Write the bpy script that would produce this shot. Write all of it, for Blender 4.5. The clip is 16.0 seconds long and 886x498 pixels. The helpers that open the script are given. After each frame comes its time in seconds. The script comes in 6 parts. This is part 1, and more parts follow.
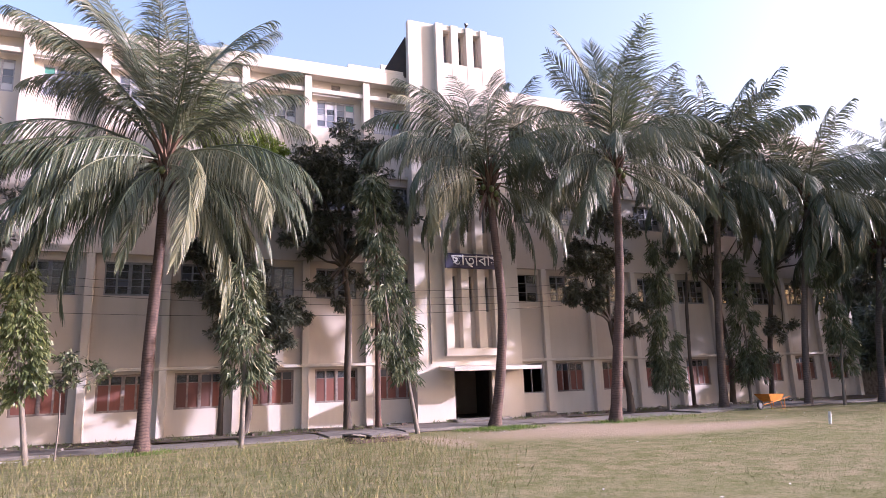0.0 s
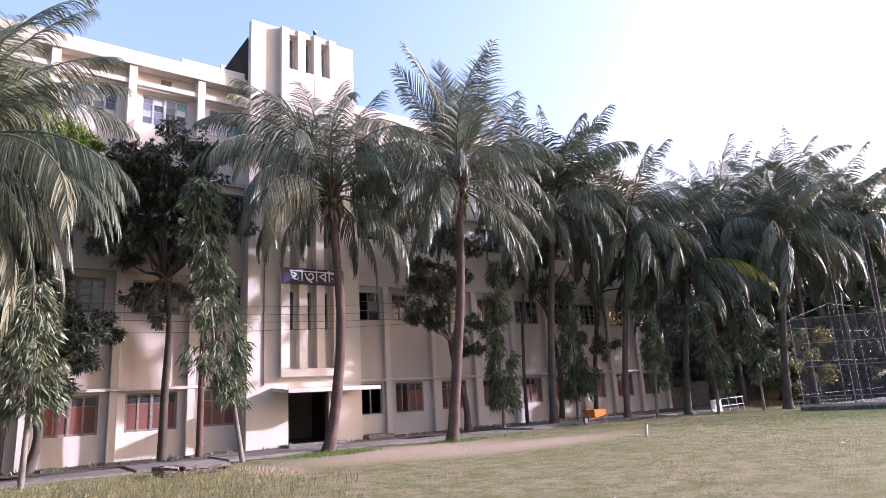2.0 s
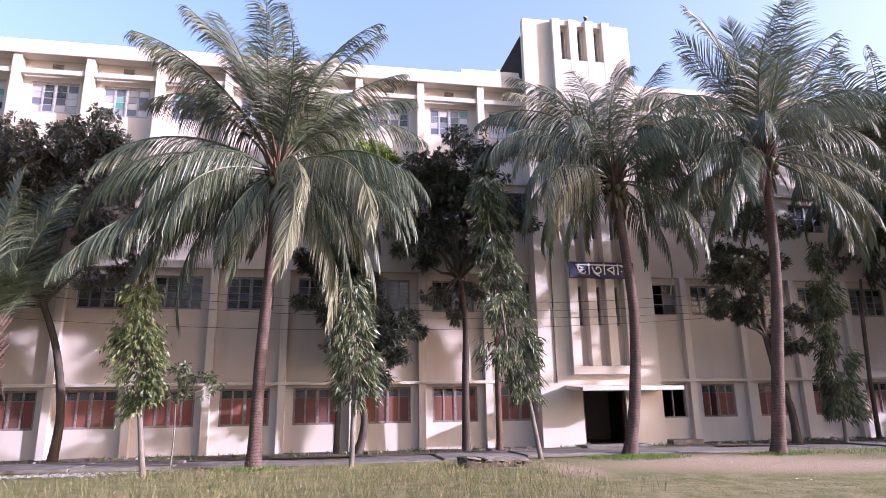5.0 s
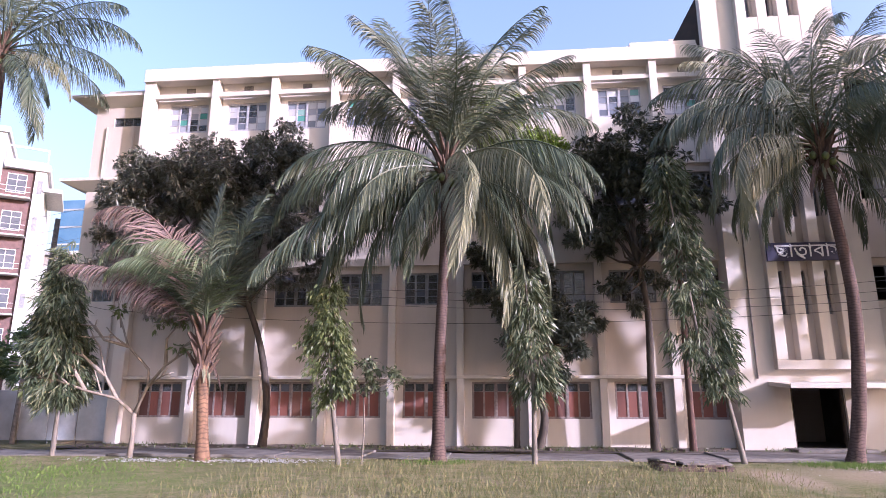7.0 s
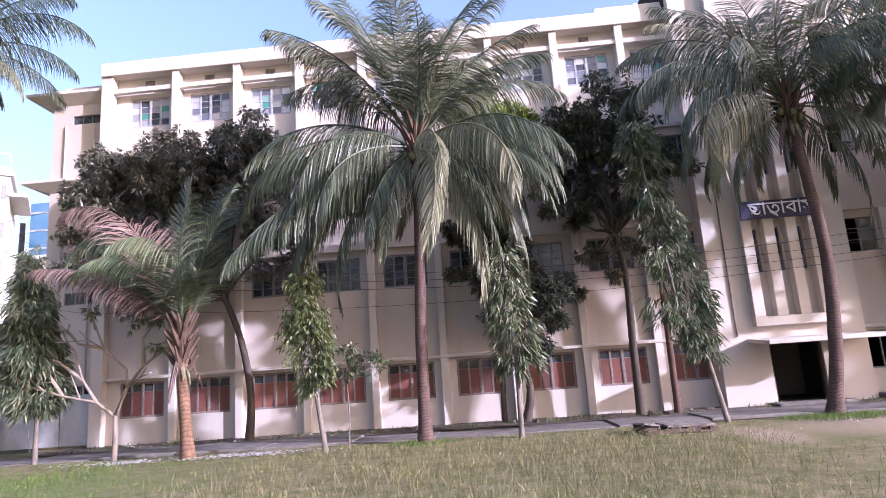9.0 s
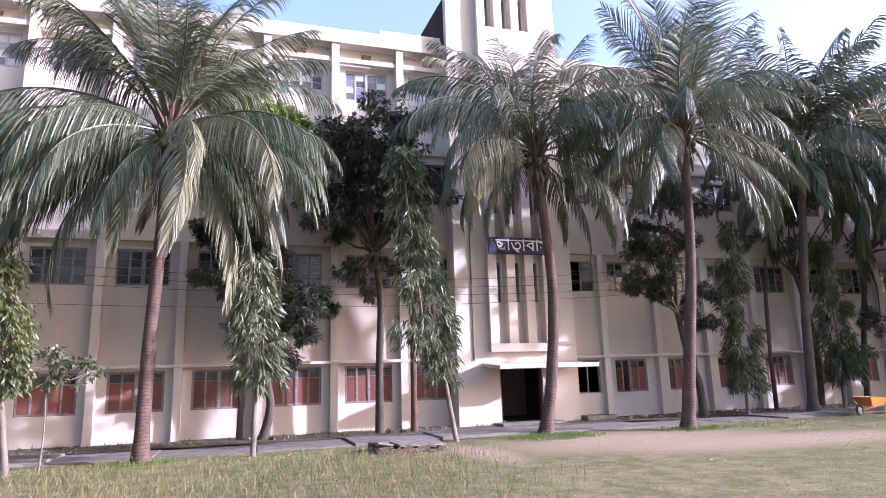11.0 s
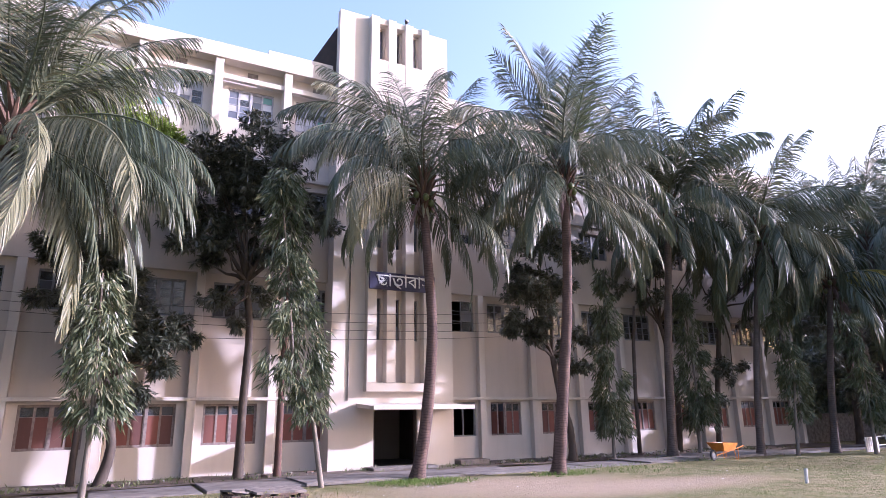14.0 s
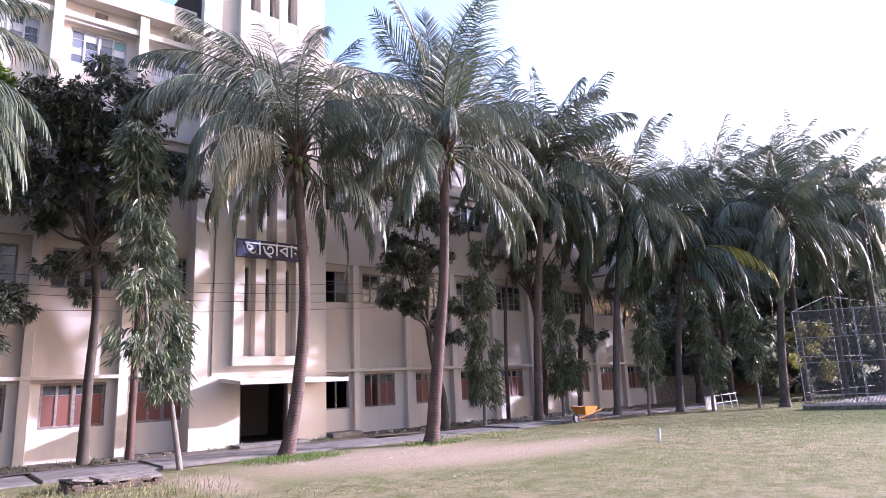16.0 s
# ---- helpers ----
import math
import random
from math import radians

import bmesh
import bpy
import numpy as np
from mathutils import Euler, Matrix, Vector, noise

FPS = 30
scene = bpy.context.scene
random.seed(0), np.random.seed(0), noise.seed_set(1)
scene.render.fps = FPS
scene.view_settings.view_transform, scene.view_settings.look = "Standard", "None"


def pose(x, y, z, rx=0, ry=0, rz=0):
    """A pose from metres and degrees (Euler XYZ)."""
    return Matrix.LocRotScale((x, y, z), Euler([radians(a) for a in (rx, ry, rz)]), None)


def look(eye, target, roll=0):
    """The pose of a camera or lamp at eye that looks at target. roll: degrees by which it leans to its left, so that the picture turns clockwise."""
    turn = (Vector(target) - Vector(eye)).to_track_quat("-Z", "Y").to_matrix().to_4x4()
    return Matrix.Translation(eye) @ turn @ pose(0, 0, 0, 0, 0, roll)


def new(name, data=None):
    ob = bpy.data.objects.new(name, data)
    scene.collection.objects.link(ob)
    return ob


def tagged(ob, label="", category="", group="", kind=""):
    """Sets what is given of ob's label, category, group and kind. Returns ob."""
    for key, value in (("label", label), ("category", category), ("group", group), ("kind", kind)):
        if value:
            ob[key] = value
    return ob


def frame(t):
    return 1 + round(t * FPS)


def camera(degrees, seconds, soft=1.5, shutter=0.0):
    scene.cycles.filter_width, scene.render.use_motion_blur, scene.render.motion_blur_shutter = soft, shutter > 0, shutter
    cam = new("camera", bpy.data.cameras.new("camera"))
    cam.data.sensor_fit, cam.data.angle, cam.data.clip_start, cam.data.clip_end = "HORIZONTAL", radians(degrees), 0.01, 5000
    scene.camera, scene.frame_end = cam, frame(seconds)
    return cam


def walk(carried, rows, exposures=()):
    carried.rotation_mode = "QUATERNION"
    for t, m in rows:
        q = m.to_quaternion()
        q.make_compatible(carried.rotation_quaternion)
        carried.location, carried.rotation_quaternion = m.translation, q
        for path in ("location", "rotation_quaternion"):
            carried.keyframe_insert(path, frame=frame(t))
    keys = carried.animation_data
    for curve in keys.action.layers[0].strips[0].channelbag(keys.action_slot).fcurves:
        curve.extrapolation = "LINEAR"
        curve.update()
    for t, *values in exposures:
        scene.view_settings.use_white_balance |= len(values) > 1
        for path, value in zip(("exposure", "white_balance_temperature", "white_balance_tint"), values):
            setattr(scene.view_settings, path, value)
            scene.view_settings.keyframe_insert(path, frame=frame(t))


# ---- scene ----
cam = camera(70.2, 16.0, soft=0.8)
PATH = [
    (0, (-0.856, -2.991, 1.695), (-0.114, -1.18, 2.104), -2.1),
    (0.5, (-0.677, -2.801, 1.688), (0.281, -1.081, 2.037), -2.7),
    (1, (-0.527, -2.641, 1.679), (0.536, -0.991, 2.061), -3.9),
    (1.5, (-0.407, -2.505, 1.667), (0.797, -0.945, 2.006), -5.5),
    (2, (-0.309, -2.396, 1.648), (0.85, -0.829, 2.1), -3.3),
    (2.5, (-0.218, -2.303, 1.626), (0.979, -0.766, 2.077), -2.1),
    (3, (-0.124, -2.177, 1.606), (1.103, -0.655, 2.028), -1.1),
    (3.5, (-0.03, -2.005, 1.591), (1.045, -0.394, 2.09), -0.3),
    (4, (0.038, -1.836, 1.578), (0.916, -0.092, 2.009), -1.6),
    (4.5, (0.081, -1.661, 1.575), (0.686, 0.18, 2.07), 0.9),
    (5, (0.094, -1.507, 1.571), (0.438, 0.403, 2.057), -0.9),
    (5.2, (0.093, -1.446, 1.575), (0.355, 0.476, 2.058), -1.7),
    (7.3, (-0.071, -0.979, 1.74), (-0.321, 0.953, 2.19), -1.5),
    (7.5, (-0.071, -0.956, 1.744), (-0.362, 0.973, 2.182), -2.8),
    (8, (-0.032, -0.943, 1.752), (-0.35, 0.989, 2.158), -2.9),
    (8.2, (-0.009, -0.925, 1.755), (-0.311, 1.01, 2.156), -3.4),
    (10.3, (0.358, -0.644, 1.833), (0.718, 1.285, 2.217), -1.1),
    (10.5, (0.399, -0.601, 1.835), (0.834, 1.307, 2.247), -1.1),
    (11, (0.483, -0.473, 1.84), (1.075, 1.396, 2.238), -1.8),
    (11.5, (0.532, -0.329, 1.846), (1.277, 1.489, 2.221), -1.6),
    (12, (0.561, -0.167, 1.855), (1.44, 1.574, 2.294), -3.1),
    (12.5, (0.57, -0.061, 1.861), (1.516, 1.636, 2.338), -2.4),
    (13, (0.609, -0.03, 1.859), (1.524, 1.678, 2.356), -1.9),
    (13.5, (0.714, 0.024, 1.857), (1.607, 1.737, 2.374), -3.3),
    (14, (0.856, 0.112, 1.853), (1.773, 1.815, 2.362), -0.9),
    (14.5, (0.968, 0.196, 1.85), (1.9, 1.918, 2.258), -0.6),
    (15, (1.048, 0.354, 1.867), (2.05, 2.036, 2.275), -0.6),
    (15.5, (1.098, 0.507, 1.88), (2.212, 2.105, 2.33), -2.8),
    (16, (1.119, 0.609, 1.884), (2.372, 2.112, 2.295), -2.5),
]
walk(cam, [(t, look(eye, target, roll)) for t, eye, target, roll in PATH], [(0.0, 1.64, 5600, 40), (1.5, 1.8, 5450, 38), (2.5, 1.42, 5400, 37), (3.5, 1.36, 5400, 37), (5.0, 1.58, 5400, 39), (8.0, 1.5, 5250, 40), (10.5, 1.75, 5200, 39), (12.0, 1.93, 5250, 40), (14.0, 1.76, 5200, 40), (16.0, 2.02, 5200, 40)])

# ---------- world and sun ----------
SUN_DIR = Vector((0.86, -0.38, 0.285)).normalized()
world = bpy.data.worlds.new("sky")
world.use_nodes = True
wn = world.node_tree.nodes
sky = wn.new("ShaderNodeTexSky")
sky.sky_type = "NISHITA"
sky.sun_disc = False
sky.sun_elevation = math.asin(SUN_DIR.z)
sky.sun_rotation = math.atan2(SUN_DIR.x, SUN_DIR.y)
sky.dust_density = 6.5
sky.air_density = 1.8
sky.ozone_density = 2.0
wn["Background"].inputs["Strength"].default_value = 0.15
world.node_tree.links.new(sky.outputs["Color"], wn["Background"].inputs["Color"])
scene.world = world
sun_data = bpy.data.lights.new("sun", "SUN")
sun_data.energy, sun_data.angle, sun_data.color = 3.3, radians(0.8), (1.0, 0.95, 0.87)
sun = new("sun", sun_data)
sun.matrix_world = look(SUN_DIR * 60, (0, 0, 0))


# ---------- materials ----------
class Nodes:
    """A small helper to write node materials."""

    def __init__(self, name, rough=0.8, metal=0.0, spec=0.4):
        self.mat = bpy.data.materials.new(name)
        self.mat.use_nodes = True
        self.tree = self.mat.node_tree
        self.bsdf = self.tree.nodes["Principled BSDF"]
        self.bsdf.inputs["Roughness"].default_value = rough
        self.bsdf.inputs["Metallic"].default_value = metal
        self.bsdf.inputs["Specular IOR Level"].default_value = spec
        self.coord = None

    def add(self, kind):
        return self.tree.nodes.new(kind)

    def link(self, a, b):
        self.tree.links.new(a, b)

    def where(self, scale=(1, 1, 1), world_space=True):
        if world_space:
            src = self.add("ShaderNodeNewGeometry").outputs["Position"]
        else:
            src = self.add("ShaderNodeTexCoord").outputs["Object"]
        m = self.add("ShaderNodeMapping")
        m.inputs["Scale"].default_value = scale
        self.link(src, m.inputs["Vector"])
        return m.outputs["Vector"]

    def noise(self, scale, detail=4, rough=0.55, stretch=(1, 1, 1), world_space=True):
        n = self.add("ShaderNodeTexNoise")
        n.inputs["Scale"].default_value = scale
        n.inputs["Detail"].default_value = detail
        n.inputs["Roughness"].default_value = rough
        self.link(self.where(stretch, world_space), n.inputs["Vector"])
        return n.outputs["Fac"]

    def ramp(self, fac, stops):
        r = self.add("ShaderNodeValToRGB")
        els = r.color_ramp.elements
        while len(els) < len(stops):
            els.new(0.5)
        for el, (p, c) in zip(els, stops):
            el.position = p
            el.color = (*c, 1) if len(c) == 3 else c
        self.link(fac, r.inputs["Fac"])
        return r.outputs["Color"]

    def mix(self, fac, a, b, mode="MIX"):
        m = self.add("ShaderNodeMix")
        m.data_type = "RGBA"
        m.blend_type = mode
        for sock, v in ((m.inputs[0], fac), (m.inputs[6], a), (m.inputs[7], b)):
            if isinstance(v, (int, float)):
                sock.default_value = v
            elif isinstance(v, tuple):
                sock.default_value = (*v, 1)
            else:
                self.link(v, sock)
        return m.outputs[2]

    def colour(self, c):
        if isinstance(c, tuple):
            self.bsdf.inputs["Base Color"].default_value = (*c, 1)
        else:
            self.link(c, self.bsdf.inputs["Base Color"])
        return self

    def bump(self, fac, strength=0.3, distance=0.02):
        b = self.add("ShaderNodeBump")
        b.inputs["Strength"].default_value = strength
        b.inputs["Distance"].default_value = distance
        self.link(fac, b.inputs["Height"])
        self.link(b.outputs["Normal"], self.bsdf.inputs["Normal"])
        return self

    def island(self):
        return self.add("ShaderNodeNewGeometry").outputs["Random Per Island"]

    def chance(self):
        return self.add("ShaderNodeObjectInfo").outputs["Random"]


def plaster(name, light, stain, streak=0.35):
    n = Nodes(name, 0.88, spec=0.25)
    big = n.noise(0.35, 5, 0.6)
    drip = n.noise(1.6, 5, 0.6, (1.0, 1.0, 0.12))
    fine = n.noise(38, 3, 0.6)
    c = n.mix(n.ramp(big, [(0.4, (0, 0, 0)), (0.75, (1, 1, 1))]), light, tuple(0.88 * v for v in light))
    dirt = n.ramp(drip, [(0.52, (0, 0, 0)), (0.78, (streak,) * 3)])
    c = n.mix(dirt, c, stain)
    c = n.mix(n.ramp(fine, [(0.35, (0.06,) * 3), (0.65, (0, 0, 0))]), c, stain)
    n.colour(c).bump(fine, 0.25, 0.01)
    return n.mat


M_WALL = plaster("cream_plaster", (0.51, 0.45, 0.395), (0.34, 0.29, 0.24))
M_WHITE = plaster("pale_plaster", (0.58, 0.53, 0.475), (0.40, 0.35, 0.30), 0.3)
M_TRIM = plaster("ledge_plaster", (0.55, 0.50, 0.44), (0.22, 0.20, 0.18), 0.5)


def simple(name, c, c2, scale=12, rough=0.7, metal=0.0, bump=0.2, detail=4, stretch=(1, 1, 1), spec=0.4):
    n = Nodes(name, rough, metal, spec)
    f = n.noise(scale, detail, 0.6, stretch)
    n.colour(n.mix(n.ramp(f, [(0.35, (0, 0, 0)), (0.68, (1, 1, 1))]), c, c2)).bump(f, bump, 0.01)
    return n.mat


M_STEEL = simple("grey_window_paint", (0.22, 0.225, 0.235), (0.13, 0.13, 0.135), 9, 0.55)
M_WORNFRAME = simple("worn_brown_frame_paint", (0.27, 0.225, 0.205), (0.15, 0.12, 0.11), 9, 0.7)
M_STEELPALE = simple("pale_window_paint", (0.42, 0.42, 0.46), (0.27, 0.27, 0.30), 9, 0.55)
# near-black inner walls: the shade of unlit rooms is in the colour
M_DARKROOM = simple("room_shade_dark", (0.10, 0.09, 0.08), (0.07, 0.06, 0.055), 2, 0.9)
M_CONCRETE = simple("path_concrete", (0.20, 0.18, 0.165), (0.11, 0.10, 0.09), 2.2, 0.9, bump=0.4)
M_OLDCONC = simple("old_concrete", (0.23, 0.20, 0.18), (0.085, 0.078, 0.07), 5.0, 0.95, bump=0.6)
M_BRICK = simple("old_brick", (0.13, 0.085, 0.07), (0.05, 0.04, 0.034), 5, 0.9, bump=0.5)
M_NAVY = simple("navy_sign_paint", (0.022, 0.022, 0.06), (0.03, 0.03, 0.075), 6, 0.5)
M_LETTER = simple("white_letter_paint", (0.82, 0.82, 0.84), (0.72, 0.72, 0.76), 20, 0.5)
M_METALSHEET = simple("grey_sheet_metal", (0.48, 0.49, 0.50), (0.36, 0.36, 0.36), 1.2, 0.6, 0.2)
n = Nodes("weathered_pink_plaster", 0.95, spec=0.15)
rough_spots = n.noise(2.2, 7, 0.75)
fine_spots = n.noise(14, 5, 0.7)
plaster = n.mix(n.ramp(fine_spots, [(0.38, (0, 0, 0)), (0.66, (1, 1, 1))]), (0.42, 0.285, 0.23), (0.54, 0.39, 0.33))
plaster = n.mix(n.ramp(rough_spots, [(0.46, (0, 0, 0)), (0.58, (0.85,) * 3)]), plaster, (0.16, 0.125, 0.11))
n.colour(plaster).bump(rough_spots, 0.7, 0.04)
M_PINKWALL = n.mat
M_ORANGE = simple("orange_paint", (0.62, 0.23, 0.025), (0.36, 0.13, 0.025), 6, 0.5)
M_RUBBER = simple("black_rubber", (0.02, 0.02, 0.02), (0.03, 0.03, 0.03), 20, 0.8)
M_NET = simple("net_cord", (0.10, 0.085, 0.085), (0.07, 0.06, 0.06), 6, 0.8)
M_GALV = simple("galvanised_pipe", (0.17, 0.17, 0.17), (0.11, 0.11, 0.11), 15, 0.7, 0.0)
M_NETRAIL = simple("dull_grey_rail", (0.30, 0.29, 0.29), (0.20, 0.19, 0.19), 15, 0.7)
M_PALEPAINT = simple("white_worn_paint", (0.56, 0.55, 0.53), (0.42, 0.41, 0.39), 6, 0.6)
M_CABLE = simple("black_cable", (0.03, 0.03, 0.03), (0.04, 0.04, 0.04), 20, 0.7)
# tin taken nearly to black: the stair's shadow is in the colour
M_TIN = simple("shadow_dark_tin", (0.025, 0.022, 0.02), (0.045, 0.03, 0.025), 2.5, 0.8)
M_SOIL = simple("dark_soil", (0.13, 0.10, 0.075), (0.07, 0.055, 0.045), 4, 0.95, bump=0.8)
M_STONE = simple("grey_stone", (0.36, 0.34, 0.31), (0.22, 0.20, 0.18), 9, 0.9, bump=0.5)

n = Nodes("red_brown_board", 0.75)
g = n.noise(14, 4, 0.6, (1, 1, 0.2))
base = n.ramp(n.chance(), [(0.0, (0.16, 0.062, 0.048)), (0.5, (0.215, 0.078, 0.056)), (0.8, (0.10, 0.046, 0.040)), (1.0, (0.185, 0.085, 0.055))])
n.colour(n.mix(n.ramp(g, [(0.45, (0, 0, 0)), (0.8, (0.6,) * 3)]), base, (0.13, 0.06, 0.05))).bump(g, 0.2)
M_BOARD = n.mat

n = Nodes("window_glass", 0.12, spec=0.35)
n.colour((0.22, 0.24, 0.26))
n.bsdf.inputs["Transmission Weight"].default_value = 0.75
n.bump(n.noise(1.5, 2), 0.05)
M_GLASS = n.mat

n = Nodes("papered_glass", 0.25, spec=0.6)
n.colour(n.ramp(n.chance(), [(0.0, (0.09, 0.10, 0.13)), (0.25, (0.17, 0.19, 0.23)), (0.45, (0.36, 0.37, 0.41)), (0.75, (0.60, 0.60, 0.62)), (0.965, (0.56, 0.56, 0.60)), (0.97, (0.08, 0.26, 0.21))]))
M_PAPER = n.mat


# opaque blue-grey panes, darker or paler at random
n = Nodes("dim_blue_glass", 0.22, spec=0.6)
n.colour(n.ramp(n.chance(), [(0.0, (0.05, 0.055, 0.07)), (0.6, (0.085, 0.095, 0.12)), (1.0, (0.15, 0.16, 0.19))]))
M_DIMPANE = n.mat


def bark(name, c, c2, ring=0.0):
    n = Nodes(name, 0.9, spec=0.2)
    f = n.noise(6, 5, 0.65, (1, 1, 0.35))
    col = n.mix(n.ramp(f, [(0.3, (0, 0, 0)), (0.7, (1, 1, 1))]), c, c2)
    if ring:
        w = n.add("ShaderNodeTexWave")
        w.bands_direction = "Z"
        w.inputs["Scale"].default_value = ring
        w.inputs["Distortion"].default_value = 7.0
        w.inputs["Detail"].default_value = 3.0
        w.inputs["Detail Scale"].default_value = 1.6
        n.link(n.where(), w.inputs["Vector"])
        col = n.mix(n.ramp(w.outputs["Fac"], [(0.0, (0.5,) * 3), (0.45, (0, 0, 0))]), col, tuple(0.4 * v for v in c2))
        patches = n.noise(2.6, 5, 0.75, (1, 1, 0.5))
        col = n.mix(n.ramp(patches, [(0.45, (0, 0, 0)), (0.7, (0.7,) * 3)]), col, tuple(0.5 * v for v in c))
    n.colour(col).bump(f, 0.6, 0.03)
    return n.mat


M_PALMBARK = bark("palm_bark", (0.145, 0.097, 0.082), (0.058, 0.040, 0.035), 3.7)
M_GREYPALM = bark("grey_palm_bark", (0.15, 0.120, 0.105), (0.062, 0.050, 0.045), 3.7)
M_SHEATH = bark("palm_sheath", (0.125, 0.080, 0.058), (0.06, 0.041, 0.033))
M_YOUNGBARK = bark("young_palm_bark", (0.24, 0.14, 0.085), (0.10, 0.062, 0.043), 2.6)
M_BARK = bark("dark_bark", (0.10, 0.08, 0.065), (0.05, 0.04, 0.033))
M_GREYBARK = bark("grey_bark", (0.19, 0.165, 0.14), (0.11, 0.095, 0.08))
M_REDBARK = bark("reddish_bark", (0.13, 0.075, 0.06), (0.075, 0.048, 0.04))
M_PALEBARK = bark("pale_bark", (0.30, 0.25, 0.20), (0.19, 0.155, 0.125))


def foliage(name, stops, rough=0.45, through_light=0.25, by_object=False, patch=0.0, spec=0.45):
    n = Nodes(name, rough, spec=spec)
    c = n.ramp(n.chance() if by_object else n.island(), stops)
    f = n.noise(0.9, 3)
    c = n.mix(n.ramp(f, [(0.35, (0.35,) * 3), (0.65, (0, 0, 0))]), c, tuple(0.55 * v for v in stops[0][1]))
    if by_object:
        c = n.mix(n.ramp(n.island(), [(0.0, (0.5,) * 3), (0.3, (0, 0, 0))]), c, (0.15, 0.135, 0.07))
    n.colour(c)
    tr = n.add("ShaderNodeBsdfTranslucent")
    n.link(c, tr.inputs["Color"])
    mx = n.add("ShaderNodeMixShader")
    mx.inputs["Fac"].default_value = through_light
    n.link(n.bsdf.outputs["BSDF"], mx.inputs[1])
    n.link(tr.outputs["BSDF"], mx.inputs[2])
    n.link(mx.outputs["Shader"], n.tree.nodes["Material Output"].inputs["Surface"])
    return n.mat


M_FROND = foliage("palm_frond_green", [(0.0, (0.060, 0.080, 0.047)), (0.6, (0.085, 0.108, 0.062)), (1.0, (0.135, 0.142, 0.085))], 0.44, 0.18, True, spec=0.45)
M_FRONDYOUNG = foliage("palm_frond_fresh", [(0.0, (0.12, 0.165, 0.08)), (1.0, (0.17, 0.20, 0.11))], 0.4, 0.3, True)
# for dry fronds, and for live ones whose sunlit paleness is in the colour
M_FRONDDRYLIT = foliage("palm_frond_dry_sunlit", [(0.0, (0.155, 0.160, 0.088)), (1.0, (0.215, 0.208, 0.125))], 0.5, 0.2, True)
M_FRONDRED = foliage("palm_frond_withered", [(0.0, (0.145, 0.092, 0.082)), (1.0, (0.20, 0.13, 0.112))], 0.6, 0.2, True)
M_FRONDYEL = foliage("palm_frond_yellow", [(0.0, (0.36, 0.30, 0.05)), (1.0, (0.42, 0.35, 0.06))], 0.5, 0.3, True)
M_MANGO = foliage("mango_leaf", [(0.0, (0.055, 0.066, 0.045)), (0.7, (0.09, 0.10, 0.066)), (1.0, (0.165, 0.155, 0.105))], 0.3, 0.15, spec=0.55)
# lighter copy of the mango leaf: sunlit sheen put into the colour
M_MANGOSUN = foliage("mango_leaf_sunlit", [(0.0, (0.095, 0.105, 0.075)), (0.7, (0.15, 0.15, 0.11)), (1.0, (0.25, 0.21, 0.16))], 0.3, 0.18, spec=0.55)
M_MAST = foliage("mast_tree_leaf", [(0.0, (0.055, 0.078, 0.040)), (0.6, (0.10, 0.125, 0.062)), (1.0, (0.24, 0.245, 0.15))], 0.4, 0.2, spec=0.4)
M_BRIGHT = foliage("fresh_leaf", [(0.0, (0.16, 0.24, 0.03)), (1.0, (0.24, 0.33, 0.05))], 0.45, 0.35)
M_VINE = foliage("creeper_leaf", [(0.0, (0.08, 0.11, 0.035)), (1.0, (0.15, 0.17, 0.06))], 0.45, 0.25)
# paler than the near leaves: distance haze put into the colour
M_FARLEAF = foliage("hazed_far_leaf", [(0.0, (0.13, 0.15, 0.105)), (1.0, (0.26, 0.285, 0.185))], 0.32, 0.5)
M_GARDEN = foliage("garden_leaf", [(0.0, (0.10, 0.15, 0.06)), (1.0, (0.22, 0.28, 0.12))], 0.4, 0.4)
M_YELLOWBUSH = foliage("yellow_bush_leaf", [(0.0, (0.20, 0.20, 0.05)), (1.0, (0.34, 0.31, 0.08))], 0.5, 0.3)
M_LUSH = foliage("lush_grass", [(0.0, (0.085, 0.145, 0.028)), (1.0, (0.165, 0.23, 0.058))], 0.7, 0.3, spec=0.15)
M_STRAW = foliage("straw_grass", [(0.0, (0.20, 0.175, 0.085)), (0.4, (0.275, 0.245, 0.13)), (0.7, (0.16, 0.17, 0.066)), (1.0, (0.11, 0.135, 0.045))], 0.7, 0.3, spec=0.15)
M_GRASS = foliage("lawn_grass", [(0.0, (0.135, 0.155, 0.058)), (0.6, (0.15, 0.162, 0.062)), (1.0, (0.23, 0.205, 0.105))], 0.7, 0.45, spec=0.15)

# the ground: worn lawn, dry straw, bare sandy earth near the entrance
n = Nodes("lawn_earth", 0.95, spec=0.15)
fine = n.ramp(n.noise(16, 8, 0.8), [(0.36, (0, 0, 0)), (0.64, (1, 1, 1))])
mid = n.noise(1.6, 8, 0.78)
big = n.noise(0.16, 3, 0.5)
green = n.mix(fine, (0.085, 0.097, 0.033), (0.165, 0.162, 0.068))
dry = n.mix(fine, (0.195, 0.165, 0.095), (0.31, 0.265, 0.17))
cover = n.mix(n.ramp(mid, [(0.42, (0, 0, 0)), (0.60, (0.9,) * 3)]), green, dry)
cover = n.mix(n.ramp(big, [(0.42, (0, 0, 0)), (0.7, (0.6,) * 3)]), cover, n.mix(fine, (0.11, 0.125, 0.045), (0.165, 0.165, 0.07)))
sep = n.add("ShaderNodeSeparateXYZ")
n.link(n.add("ShaderNodeNewGeometry").outputs["Position"], sep.inputs["Vector"])


